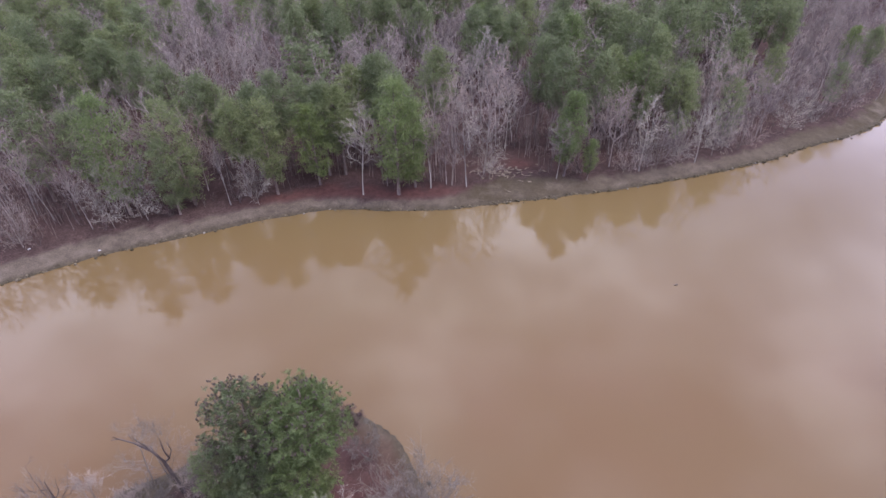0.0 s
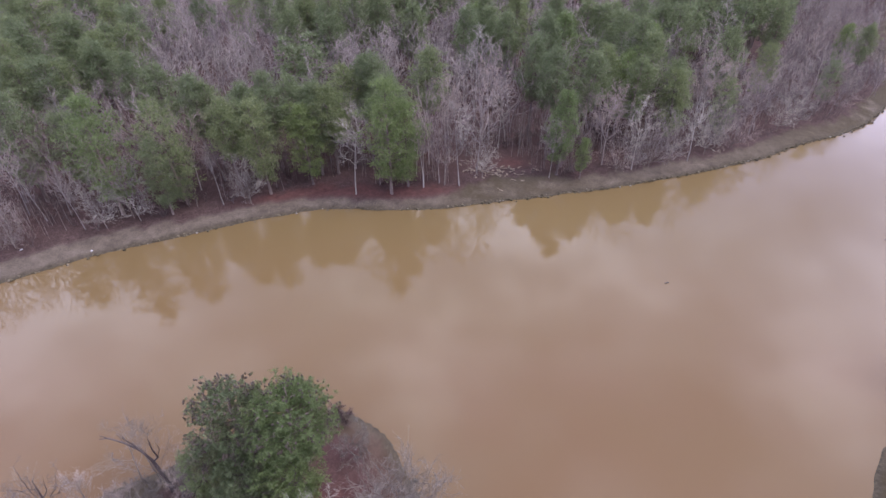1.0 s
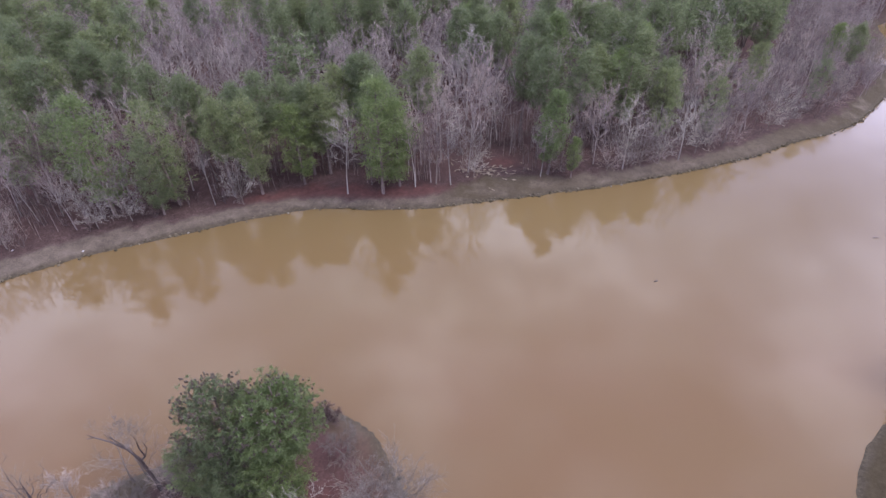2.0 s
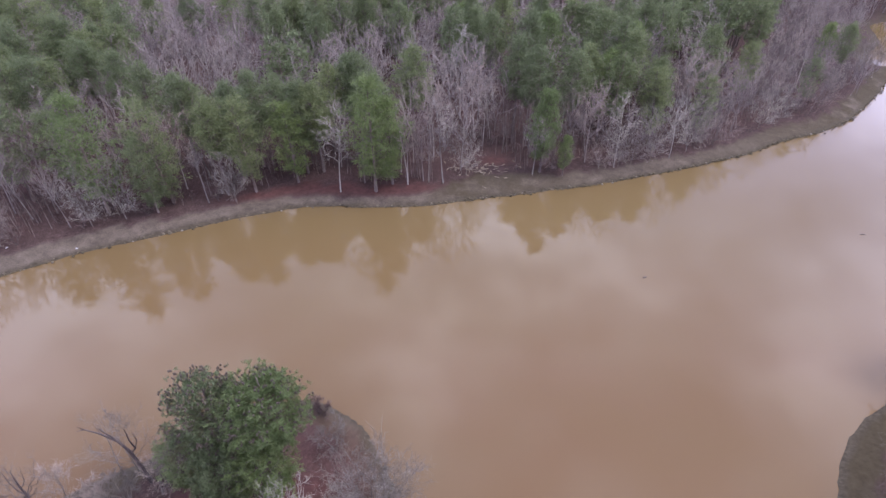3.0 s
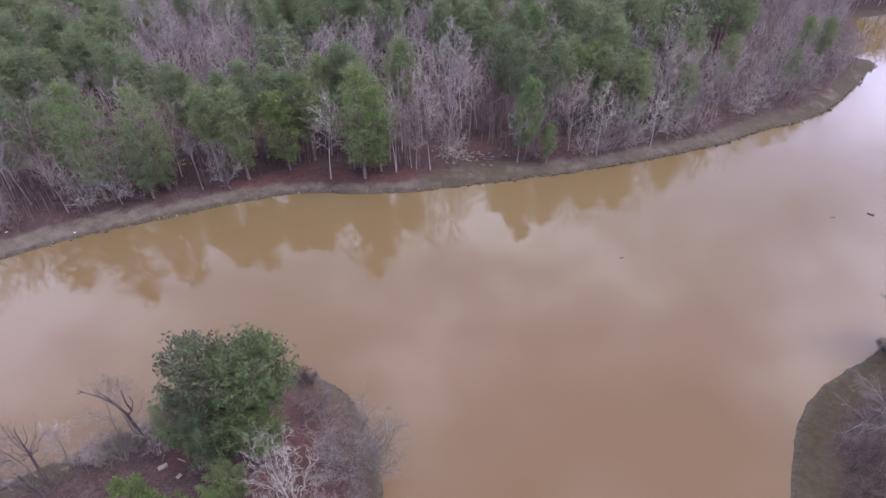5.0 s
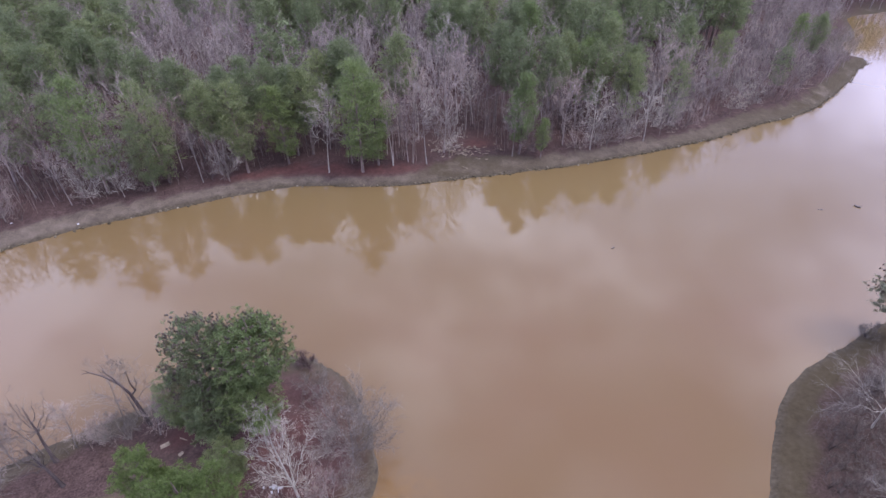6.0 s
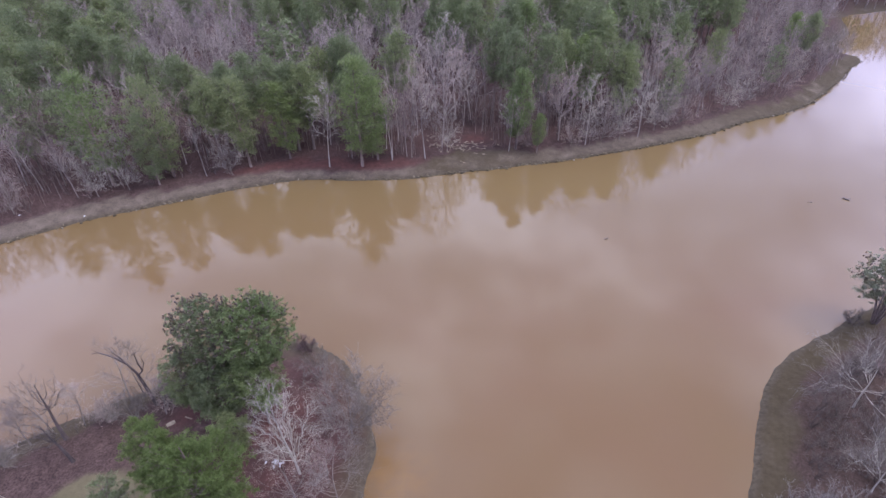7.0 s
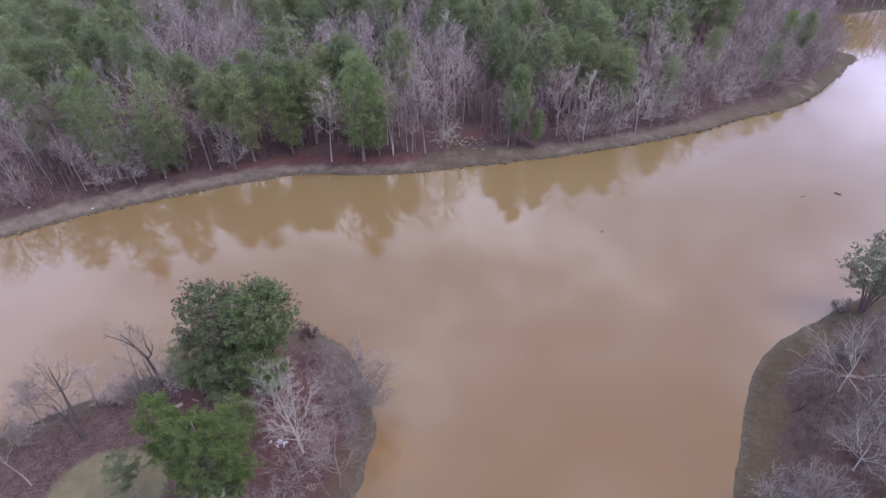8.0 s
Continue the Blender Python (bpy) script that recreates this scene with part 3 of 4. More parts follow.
def pine_meshes(name, needles, cone_mat=None, **how):
    wood, crown, fruit = grow_pine(**how)
    parts = [("trunk", wood.mesh(name + "_wood", BARK_PINE, True), ""), ("crown", crown.mesh(name + "_needles", needles), "")]
    if fruit.f:                                           # brown cones on the outer twigs
        parts.append(("cone_crop", fruit.mesh(name + "_cones", cone_mat), "small brown cones", "stuff"))
    return parts


# ---------------------------------------------------------------- far bank: front trees
PINES_FRONT = [
    (-42.0, 73.4, 13), (25.4, 83.4, 8), (-50.1, 73.7, 20), (-40.6, 76.4, 18), (-48.1, 93.5, 18), (-39.9, 86.2, 18), (-30.7, 83.0, 19), (-28.6, 88.4, 18), (-27.7, 79.3, 17), (-32.2, 78.8, 17), (-23.4, 86.8, 18),
    (-19.9, 85.4, 18), (-17.0, 85.2, 18), (-21.1, 82.3, 15), (-12.6, 94.8, 19), (-7.3, 79.2, 20), (-10.7, 92.6, 19), (-6.9, 88.6, 19), (-4.6, 81.1, 16), (-0.9, 94.3, 19),
    (21.6, 94.8, 19), (21.5, 84.4, 16), (18.8, 101.7, 19), (27.6, 94.6, 18), (32.6, 100.9, 17), (45.0, 97.0, 17), (44.1, 94.0, 15), (55.4, 97.7, 12),
]
PINES_EDGE = [(70.3, 114.3, 13), (84.4, 113.1, 10), (-54.5, 96.8, 18), (-37.7, 87.7, 16), (-16.1, 93.6, 17), (-57.6, 79.2, 15)]
PINES_DEEP = [
    (22.9, 111.3, 20), (37.2, 112.7, 20), (40.3, 108.3, 20), (41.0, 102.4, 19), (37.3, 97.4, 18), (60.4, 111.1, 19), (101.1, 128.6, 14), (78.8, 128.4, 18), (11.6, 128.0, 19),
    (12.4, 122.3, 18), (7.3, 118.5, 19), (19.1, 128.3, 20), (27.7, 127.0, 19), (33.3, 124.8, 20), (36.9, 121.5, 19), (-28.3, 133.1, 19), (-23.7, 130.1, 19), (-17.9, 132.5, 19),
    (-21.8, 123.2, 18), (-12.9, 134.9, 19), (-34.3, 130.8, 19), (-31.7, 123.8, 18), (51.0, 125.6, 19), (53.9, 120.5, 19), (-4.2, 128.9, 19), (43.4, 121.6, 20), (14.6, 115.8, 19),
]
PINES_WEST = [
    (-94.8, 130.0, 20), (-88.0, 127.0, 20), (-77.0, 106.6, 20), (-85.6, 128.6, 19), (-72.6, 112.3, 20), (-70.3, 111.9, 19), (-65.1, 107.7, 19), (-64.6, 103.9, 18), (-61.4, 102.0, 18),
    (-81.7, 110.8, 20), (-76.7, 99.4, 20), (-71.3, 127.8, 19), (-65.8, 113.7, 19), (-64.0, 122.5, 19), (-64.0, 77.2, 19), (-71.7, 91.5, 19), (-66.3, 91.2, 19), (-90.0, 117.6, 20),
]
BARE_PALE = [
    (-13.4, 79.4, 16), (4.2, 81.0, 15), (20.1, 83.6, 11.5), (35.3, 85.9, 14), (46.6, 89.2, 13), (37.5, 107.8, 17), (8.2, 105.9, 19), (63.0, 124.9, 19), (-50.9, 69.9, 10.8),
    (32.4, 85.6, 7.6), (36.2, 86.4, 7.2), (8.3, 83.7, 10),
]
BARE_FRONT = [
    (7.4, 85.2, 18), (1.7, 81.3, 15), (-30.4, 76.6, 10), (-62.0, 64.9, 10.5), (-63.6, 80.5, 15), (-59.1, 83.4, 17), (-53.5, 89.6, 17), (42.4, 87.9, 11), (27.2, 90.5, 14), (30.3, 87.4, 15),
    (38.7, 87.1, 11), (50.5, 91.3, 11), (62.3, 98.9, 12), (68.8, 100.6, 10), (74.2, 103.3, 8), (56.7, 94.0, 9), (10.6, 97.0, 18), (-1.9, 81.8, 13), (0.8, 81.8, 12),
    (-46.5, 71.8, 11), (24.0, 85.5, 10), (80.0, 108.5, 9), (87.0, 111.0, 9), (93.0, 117.0, 8), (-66.0, 70.0, 12),
]
far_pines = [tree_thing("pine_tree", pine_meshes("pine", NEEDLES_MID if i in (2, 5) else NEEDLES, seed=40 + i, tall=18, radius=r * 1.1, base=b * 0.82, limbs=58, clumps=4, tufts=28, leaf=0.5, size=1.15, slim=0.22, peak=0.3, loose=0.42),
                        pose(0, 0, -60), "tall green pine tree on the wooded far bank", "tree", "pines on the far bank")
             for i, (r, b) in enumerate(((3.5, 0.32), (3.0, 0.42), (3.7, 0.20), (3.2, 0.46), (3.6, 0.36), (2.8, 0.26), (3.4, 0.26), (4.2, 0.08)))]
HARDWOODS = (                                             # crown radius, foot of the crown, fork, bark, twigs, label
    (2.9, 0.38, 0.34, BARK_GREY, TWIG_GREY, "leafless grey-brown hardwood tree on the wooded far bank"), (2.5, 0.45, 0.42, BARK_GREY, TWIG_GREY, "leafless grey-brown hardwood tree on the wooded far bank"),
    (3.3, 0.34, 0.30, BARK_ASH, TWIG_RED, "leafless russet-grey hardwood tree on the wooded far bank"), (2.2, 0.50, 0.46, BARK_GREY, TWIG_GREY, "slim leafless grey hardwood tree on the wooded far bank"),
    (2.4, 0.34, 0.30, BARK_PALE, TWIG_PALE, "leafless pale-barked tree near the water's edge"), (2.0, 0.36, 0.34, BARK_PALE, TWIG_PALE, "leafless pale-barked tree near the water's edge"),
    (2.7, 0.30, 0.28, BARK_PALE, TWIG_GREY, "leafless pale-barked tree near the water's edge"),
    (4.0, 0.08, 0.14, BARK_ASH, TWIG_PALE, "low bushy pale leafless tree at the wood's edge"), (5.0, 0.05, 0.10, BARK_ASH, TWIG_GREY, "low bushy pale leafless tree at the wood's edge"),
    (1.0, 0.40, 0.38, BARK_PALE, BARK_PALE, "slim bare pole of a tree with few short branches"),
)
far_bare = [tree_thing("bare_tree", fan_meshes("bare_tree", wm, tm, seed=70 + i, tall=14, radius=r * 1.1, low=low * 0.85, fork=fork, leaders=5 if i == 9 else 12 if i < 7 else 22, boughs=3 if i == 9 else 6, twigs=3 if i == 9 else 5, sprigs=2 if i < 4 else 3, thin=0.026 if i < 4 else 0.023, thick=0.0045, stout=0.27 if i < 4 else 0.2, under=-0.6 if i < 7 else -0.8, lift=0.05 if i < 7 else 0.03, rise_of=0.42 if i < 7 else 0.55, **(dict(steep=0.45, bole_to=0.93) if i in (4, 5, 6, 9) else {})),
                       pose(0, 0, -60), note, "tree", "leafless trees on the far bank")
            for i, (r, low, fork, wm, tm, note) in enumerate(HARDWOODS)]
rng = random.Random(11)
used = []


def plant(proto, x, y, tall, base, z=None):
    s = tall / base
    used.append((x, y))
    return copy_thing(proto, stand(x, y, rng.uniform(0, 360), s, (rng.uniform(-2, 2), rng.uniform(-2, 2)), z))


LOW_CROWNED = {(-42.0, 73.4): 7, (25.4, 83.4): 5, (-21.1, 82.3): 2, (-27.7, 79.3): 6, (-4.6, 81.1): 2, (-57.6, 79.2): 6, (-50.1, 73.7): 2, (-40.6, 76.4): 7, (-7.3, 79.2): 2, (21.5, 84.4): 5, (44.1, 94.0): 6, (55.4, 97.7): 7, (84.4, 113.1): 7, (70.3, 114.3): 6}
for x, y, h in PINES_FRONT + PINES_EDGE + PINES_DEEP + PINES_WEST:
    plant(far_pines[LOW_CROWNED.get((x, y), rng.choice((0, 1, 1, 3, 3, 4, 6)))], x, y, h, 18)
for x, y, h in PINES_DEEP[::2] + PINES_WEST[::4]:      # a companion behind some of them
    plant(far_pines[rng.randrange(7)], x + rng.uniform(-4, 4), y + rng.uniform(2.5, 5.5), h * rng.uniform(0.85, 1.0), 18)
for x, y, h in BARE_PALE:
    plant(far_bare[5 if x == -13.4 else rng.choice((7, 8)) if h < 11 else rng.choice((4, 5, 6))], x, y, h, 14)
plant(far_bare[9], -34.8, 76.2, 11.5, 14)
plant(far_bare[9], -1.9, 80.6, 15.5, 14)
for x, y, h in BARE_FRONT:
    plant(far_bare[rng.choice((7, 8)) if h < 12 else rng.choice((0, 1, 2, 3))], x, y, h, 14)


def free_spots(count, x0, x1, y0, y1, gap, d0, d1, rng, side=0):
    """Random spots on land between d0 and d1 metres from the water, at least gap apart from all planted trees: x, y, distance, height."""
    xs, ys = np.array([rng.uniform(x0, x1) for _ in range(count)]), np.array([rng.uniform(y0, y1) for _ in range(count)])
    d, w = shore_distance(xs, ys)
    z = height_of(xs, ys, d, w)
    cells = {}
    for spot in used:
        cells.setdefault((int(spot[0] // gap), int(spot[1] // gap)), []).append(spot)
    out = []
    for x, y, k, side_of, h in zip(xs.tolist(), ys.tolist(), d.tolist(), w.tolist(), z.tolist()):
        i, j = int(x // gap), int(y // gap)
        near = [q for u in (-1, 0, 1) for v in (-1, 0, 1) for q in cells.get((i + u, j + v), ())]
        if d0 < k < d1 and round(side_of) == side and all((x - a) ** 2 + (y - b) ** 2 > gap * gap for a, b in near):
            used.append((x, y))
            cells.setdefault((i, j), []).append((x, y))
            out.append((x, y, k, h))
    return out


for x, y, k, z in free_spots(4200, -80, 150, 52, 192, 3.1, 4.8, 19, rng):
    if (3 < x < 17 and 80 < y < 91) or (k < 9 and rng.random() < 0.55):
        continue
    tall = rng.uniform(9, 13) if k < 10 else rng.uniform(12, 16.5)
    if x > 60:
        tall *= 0.72
    plant(far_bare[rng.choice((7, 8, 8, 6, 0)) if k < 9 and x > 22 else rng.choice((0, 0, 1, 1, 2, 2, 3, 3, 6))], x, y, tall * (0.85 if k < 9 and x > 22 else 1.0), 14, z)
for i, ob in enumerate(far_pines + far_bare):         # the patterns stand deep in the wood
    x, y = -66 + 8.5 * i, 141 + 3 * (i % 3)
    used.append((x, y))
    ob.matrix_basis = stand(x, y, 0, 1.0)


# ---------------------------------------------------------------- far woods behind, as one body of trees each
def woods(name, label, spots, makers, material, part_index):
    """Joins many small trees into one mesh; makers: lists of (vertices, faces) pairs."""
    V, F, base = [], [], 0
    for x, y, z, turn, s, k in spots:
        v, fcs = makers[k][part_index]
        c, n = math.cos(turn) * s, math.sin(turn) * s
        rot = np.array([[c, -n, 0], [n, c, 0], [0, 0, s]])
        V.append(v @ rot.T + (x, y, z))
        F.append(fcs + base)
        base += len(v)
    V, F = np.concatenate(V), np.concatenate(F)
    me = bpy.data.meshes.new(name)
    me.vertices.add(len(V))
    me.vertices.foreach_set("co", V.ravel())
    me.loops.add(F.size)
    me.loops.foreach_set("vertex_index", F.ravel())
    me.polygons.add(len(F))
    me.polygons.foreach_set("loop_start", np.arange(len(F)) * 3)
    me.update(calc_edges=True)
    me.materials.append(material)
    return tagged(new(name, me), label, "woods", kind="stuff")


def as_triangles(geo):
    tris = []
    for fc in geo.f:
        for k in range(1, len(fc) - 1):
            tris.append((fc[0], fc[k], fc[k + 1]))
    return np.array(geo.v, float), np.array(tris, int)


small_pines = [[as_triangles(g) for g in grow_pine(200 + i, 18, 3.2, 0.42, limbs=26, clumps=3, tufts=9, leaf=0.75, size=0.85, stub=0, slim=0.4, peak=0.3)[:2]] for i in range(4)]
small_bare = [[as_triangles(g) for g in grow_bare(230 + i, 14, limbs=9, boughs=4, twigs=5, thin=0.05, thick=0.006, clear=0.3, spread=46, low=True, wobble=0.26, stout=0.42, reach=0.42, lift=0.14)] for i in range(4)]
rng = random.Random(23)
pine_spots, bare_spots = [], []
for x, y, k, z in free_spots(1800, 45, 150, 84, 192, 2.1, 4.8, 26, rng):      # low dense growth towards the cape
    bare_spots.append((x, y, z, rng.uniform(0, 6.28), rng.uniform(0.45, 0.72), rng.randrange(4)))
for x, y, k, z in free_spots(260, 98, 123, 112, 142, 1.9, 3.0, 6, rng):          # scrub on the cape's tip
    bare_spots.append((x, y, z, rng.uniform(0, 6.28), rng.uniform(0.36, 0.55), rng.randrange(4)))
for x, y, k, z in free_spots(900, 138, 250, 160, 215, 2.6, 2.0, 14, rng):        # tall wood along the shore past the cape
    bare_spots.append((x, y, z, rng.uniform(0, 6.28), rng.uniform(1.05, 1.25), rng.randrange(4)))
for x, y, k, z in free_spots(14000, -170, 220, 30, 240, 3.4, 7, 400, rng):
    if (k < 19 and -80 < x < 150) or abs(x - 5) > 0.86 * y + 22 or y > (185 if x < 90 else 235):
        continue
    # pines gather in drifts
    drift = noise.noise((x * 0.022 + 4.0, y * 0.022 + 1.0, 0.0)) + 0.45 * noise.noise((x * 0.07, y * 0.07, 5.0))
    tall = rng.uniform(0.85, 1.12)
    row = (x, y, z, rng.uniform(0, 6.28), tall, rng.randrange(4))
    if drift > (0.08 if y > 142 or x < -100 or x > 110 else 0.42):
        pine_spots.append(row)
    else:
        bare_spots.append(row)
woods("pine_woods", "dense green pine crowns of the far woods", pine_spots, small_pines, NEEDLES, 1)
woods("pine_wood_trunks", "straight brown pine trunks in the far woods", pine_spots, small_pines, BARK_PINE, 0)
woods("bare_woods", "grey-lilac leafless crowns of the far woods", bare_spots, small_bare, TWIG_GREY, 1)
woods("bare_wood_trunks", "grey trunks and limbs of the far leafless woods", bare_spots, small_bare, BARK_GREY, 0)


# ---------------------------------------------------------------- near point of land
tree_thing("pine_tree", pine_meshes("pine_cone_laden", NEEDLES_WORN, CONES, seed=5, tall=13.4, radius=3.5, base=0.34, limbs=110, clumps=14, tufts=19, leaf=0.24, size=0.28, slim=0.28, cones=9),
           stand(-16.4, 26.9, 20, 1.0), "tall pine tree with brown cones on the wooded point", "tree", "pines on the point")
tree_thing("pine_tree", pine_meshes("pine_dense", NEEDLES_MID, CONES, seed=9, tall=15.7, radius=4.0, base=0.48, limbs=120, clumps=14, tufts=19, leaf=0.24, size=0.28, slim=0.28, cones=3),
           stand(-11.1, 26.3, 70, 1.0), "tall dense green pine tree on the wooded point", "tree", "pines on the point")
tree_thing("pine_tree", pine_meshes("pine_fresh", NEEDLES_BRIGHT, CONES, seed=14, tall=15.0, radius=3.7, base=0.26, limbs=110, clumps=14, tufts=22, leaf=0.24, size=0.29, slim=0.28),
           stand(-11.7, 12.1, 0, 1.0), "bright green pine tree beside the dry lawn", "tree", "pines on the point")
tree_thing("pine_tree", pine_meshes("pine_back", NEEDLES_BRIGHT, CONES, seed=19, tall=14.2, radius=2.5, base=0.35, limbs=60, clumps=12, tufts=22, leaf=0.24, size=0.29, slim=0.28),
           stand(-15.9, 14.1, 0, 1.0), "slim bright green pine beside a larger one", "tree", "pines on the point")
tree_thing("pine_tree", pine_meshes("pine_low", NEEDLES, CONES, seed=15, tall=8.5, radius=2.7, base=0.2, limbs=60, clumps=5, tufts=40, leaf=0.3, size=0.5, slim=0.24),
           stand(-13.3, 20.3, 0, 0.72), "low young green pine under taller pines", "tree", "pines on the point")
tree_thing("pine_tree", pine_meshes("pine_sparse", NEEDLES, CONES, seed=16, tall=8.5, radius=2.1, base=0.45, limbs=28, clumps=4, tufts=30, leaf=0.28, size=0.4, slim=0.22),
           stand(-20.8, 13.8, 0, 0.85), "sparse young pine at the lawn's edge", "tree", "pines on the point")


def near_bare(seed, x, y, tall, wood_mat, twig_mat, label, kind="bare_tree", category="tree", lean=(0, 0), **how):
    opts = dict(limbs=11, boughs=8, twigs=7, sprigs=3, thin=0.011, thick=0.0085, clear=0.22, spread=48, reach=0.42, stout=0.46, wobble=0.2)
    opts.update(how)
    used.append((x, y))
    return tree_thing(kind, bare_meshes(kind, wood_mat, twig_mat, seed=seed, tall=tall, **opts), stand(x, y, seed * 37, 1.0, lean), label, category, "leafless trees on the point" if category == "tree" else "thickets by the water")


def near_fan(seed, x, y, tall, radius, wood_mat, twig_mat, label, lean=(0, 0), **how):
    opts = dict(low=0.2, leaders=16, boughs=8, twigs=6, sprigs=3, thin=0.0125, thick=0.0075, fork=0.15, under=-0.6, lift=0.04, stout=0.3, steps=7, crook=0.016)
    opts.update(how)
    used.append((x, y))
    return tree_thing("bare_tree", fan_meshes("bare_tree", wood_mat, twig_mat, seed=seed, tall=tall, radius=radius, **opts), stand(x, y, 0, 1.0, lean) @ pose(0, 0, 0, 0, 0, seed * 37), label, "tree", "leafless trees on the point")


near_fan(301, -7.3, 18.4, 13.7, 2.4, BARK_WHITE, TWIG_PALE, "tall white-barked leafless tree on red pine straw", (0, -3), leaders=18, boughs=7, twigs=6, sprigs=2, thick=0.0065, thin=0.0145, low=0.12, lift=0.08, rise_of=0.4, stout=0.36)
near_fan(314, -7.3, 15.9, 7.6, 4.0, BARK_ASH, TWIG_GREY, "spreading leafless grey tree beside pine straw", leaders=14, twigs=5, sprigs=2, thin=0.011)
near_bare(302, -3.4, 15.0, 9.0, BARK_ASH, TWIG_ASH, "leafless grey tree near the water's edge", twigs=6, sprigs=2, thick=0.0045, wobble=0.32, limbs=16, stout=0.38, thin=0.008)
near_fan(303, -3.0, 22.8, 10.0, 4.0, BARK_ASH, TWIG_ASH, "wide leafless grey tree leaning over the water", (0, 5), leaders=26, boughs=10, twigs=7, thin=0.017, thick=0.005)
near_fan(305, -11.6, 8.4, 9.5, 2.8, BARK_PALE, TWIG_PALE, "pale leafless tree beside a green pine", thick=0.006)
near_fan(306, -7.8, 9.8, 8.5, 2.8, BARK_PALE, TWIG_ASH, "pale leafless tree beside a green pine", thick=0.006)
near_bare(307, -25.6, 25.2, 4.2, BARK_ASH, TWIG_ASH, "thicket of bare grey brush along the bank", "thicket", "shrub", stems=5, clear=0.1, limbs=5, boughs=6, twigs=6)
near_bare(308, -22.4, 28.0, 4.6, BARK_ASH, TWIG_ASH, "thicket of bare grey brush along the bank", "thicket", "shrub", stems=5, clear=0.1, limbs=5, boughs=6, twigs=6)
near_bare(309, -9.5, 34.4, 2.5, BARK_DARK, TWIG_RED, "low dark bare shrub at the tip of the point", "shrub", "shrub", stems=6, clear=0.1, limbs=5, boughs=6, twigs=6)
near_bare(310, -7.4, 30.2, 4.4, BARK_ASH, TWIG_ASH, "bare grey shrub on the grassy tip", "shrub", "shrub", stems=4, clear=0.1, limbs=6, boughs=6, twigs=6)
near_bare(311, -36.0, 20.2, 3.6, BARK_ASH, TWIG_ASH, "tangle of bare brush and fallen branches", "thicket", "shrub", stems=5, clear=0.1, limbs=5, boughs=6, twigs=5)
near_fan(312, -29.4, 20.3, 8.0, 2.6, BARK_DARK, TWIG_ASH, "dark-trunked leafless tree leaning toward the lake", (0, -10), low=0.42, fork=0.42, leaders=8, boughs=5, twigs=5, sprigs=2, thick=0.02, stout=0.34, thin=0.011)
near_fan(313, -31.6, 23.0, 9.2, 3.0, BARK_DARK, TWIG_ASH, "dark-trunked leafless tree leaning toward the lake", (0, -3), low=0.5, fork=0.52, leaders=10, boughs=6, twigs=5, sprigs=2, thick=0.02, stout=0.34, thin=0.011, bole_to=0.85)


def dead_snag(x, y, turn, size):
    """A dead trunk that forks into a bowed limb and two broken ones."""
    g = Geo()
    V = Vector
    g.tube([V((0, 0, -0.3)), V((-0.1, 0, 1.5)), V((-0.3, 0.1, 3.2)), V((-0.45, 0.1, 4.8))], [0.2, 0.17, 0.15, 0.12], 7)
    g.tube([V((-0.45, 0.1, 4.7)), V((-1.0, 0.2, 5.9)), V((-2.0, 0.2, 7.0)), V((-3.2, 0.3, 7.5)), V((-3.9, 0.3, 7.3))], [0.11, 0.1, 0.08, 0.05, 0.02], 6)
    g.tube([V((-1.0, 0.2, 5.8)), V((-1.2, 0.1, 6.8)), V((-1.7, 0.0, 7.9))], [0.09, 0.07, 0.03], 5)
    g.tube([V((-0.4, 0.1, 4.4)), V((0.3, 0.0, 5.2)), V((0.25, -0.1, 6.4)), V((0.5, -0.2, 8.2))], [0.09, 0.075, 0.06, 0.02], 5)
    g.tube([V((0.3, 0.0, 5.2)), V((0.7, 0.1, 6.2)), V((0.65, 0.1, 7.2))], [0.05, 0.04, 0.015], 4)
    rng = random.Random(63)
    for a, b in (((-2.0, 0.2, 7.0), (-2.4, 0.4, 7.9)), ((-3.2, 0.3, 7.5), (-3.5, 0.1, 8.1)), ((-1.6, 0.1, 7.6), (-2.1, 0.4, 8.2)), ((-0.3, 0.1, 3.4), (-0.9, 0.3, 3.9))):
        g.tube([V(a), (V(a) + V(b)) / 2 + any_way(rng) * 0.08, V(b)], [0.035, 0.025, 0.008], 4)
    root = new("dead_tree", g.mesh("dead_tree", BARK_DARK, True))
    root.matrix_basis = stand(x, y, turn, size)
    return tagged(root, "dead dark snag with a bowed limb and broken branches", "tree")


dead_snag(-24.2, 27.0, 0, 1.05)
near_fan(316, -25.9, 28.2, 8.4, 2.9, BARK_ASH, TWIG_GREY, "slight leafless tree with fine pale twigs by the water", (0, -3), leaders=12, boughs=6, twigs=5, sprigs=2, thick=0.006, thin=0.0095, low=0.25, fork=0.25)
near_fan(317, -21.8, 28.6, 6.6, 2.2, BARK_ASH, TWIG_GREY, "slight leafless tree with fine pale twigs by the water", leaders=12, boughs=6, twigs=5, sprigs=2, thick=0.006, thin=0.0095, low=0.2, fork=0.2)

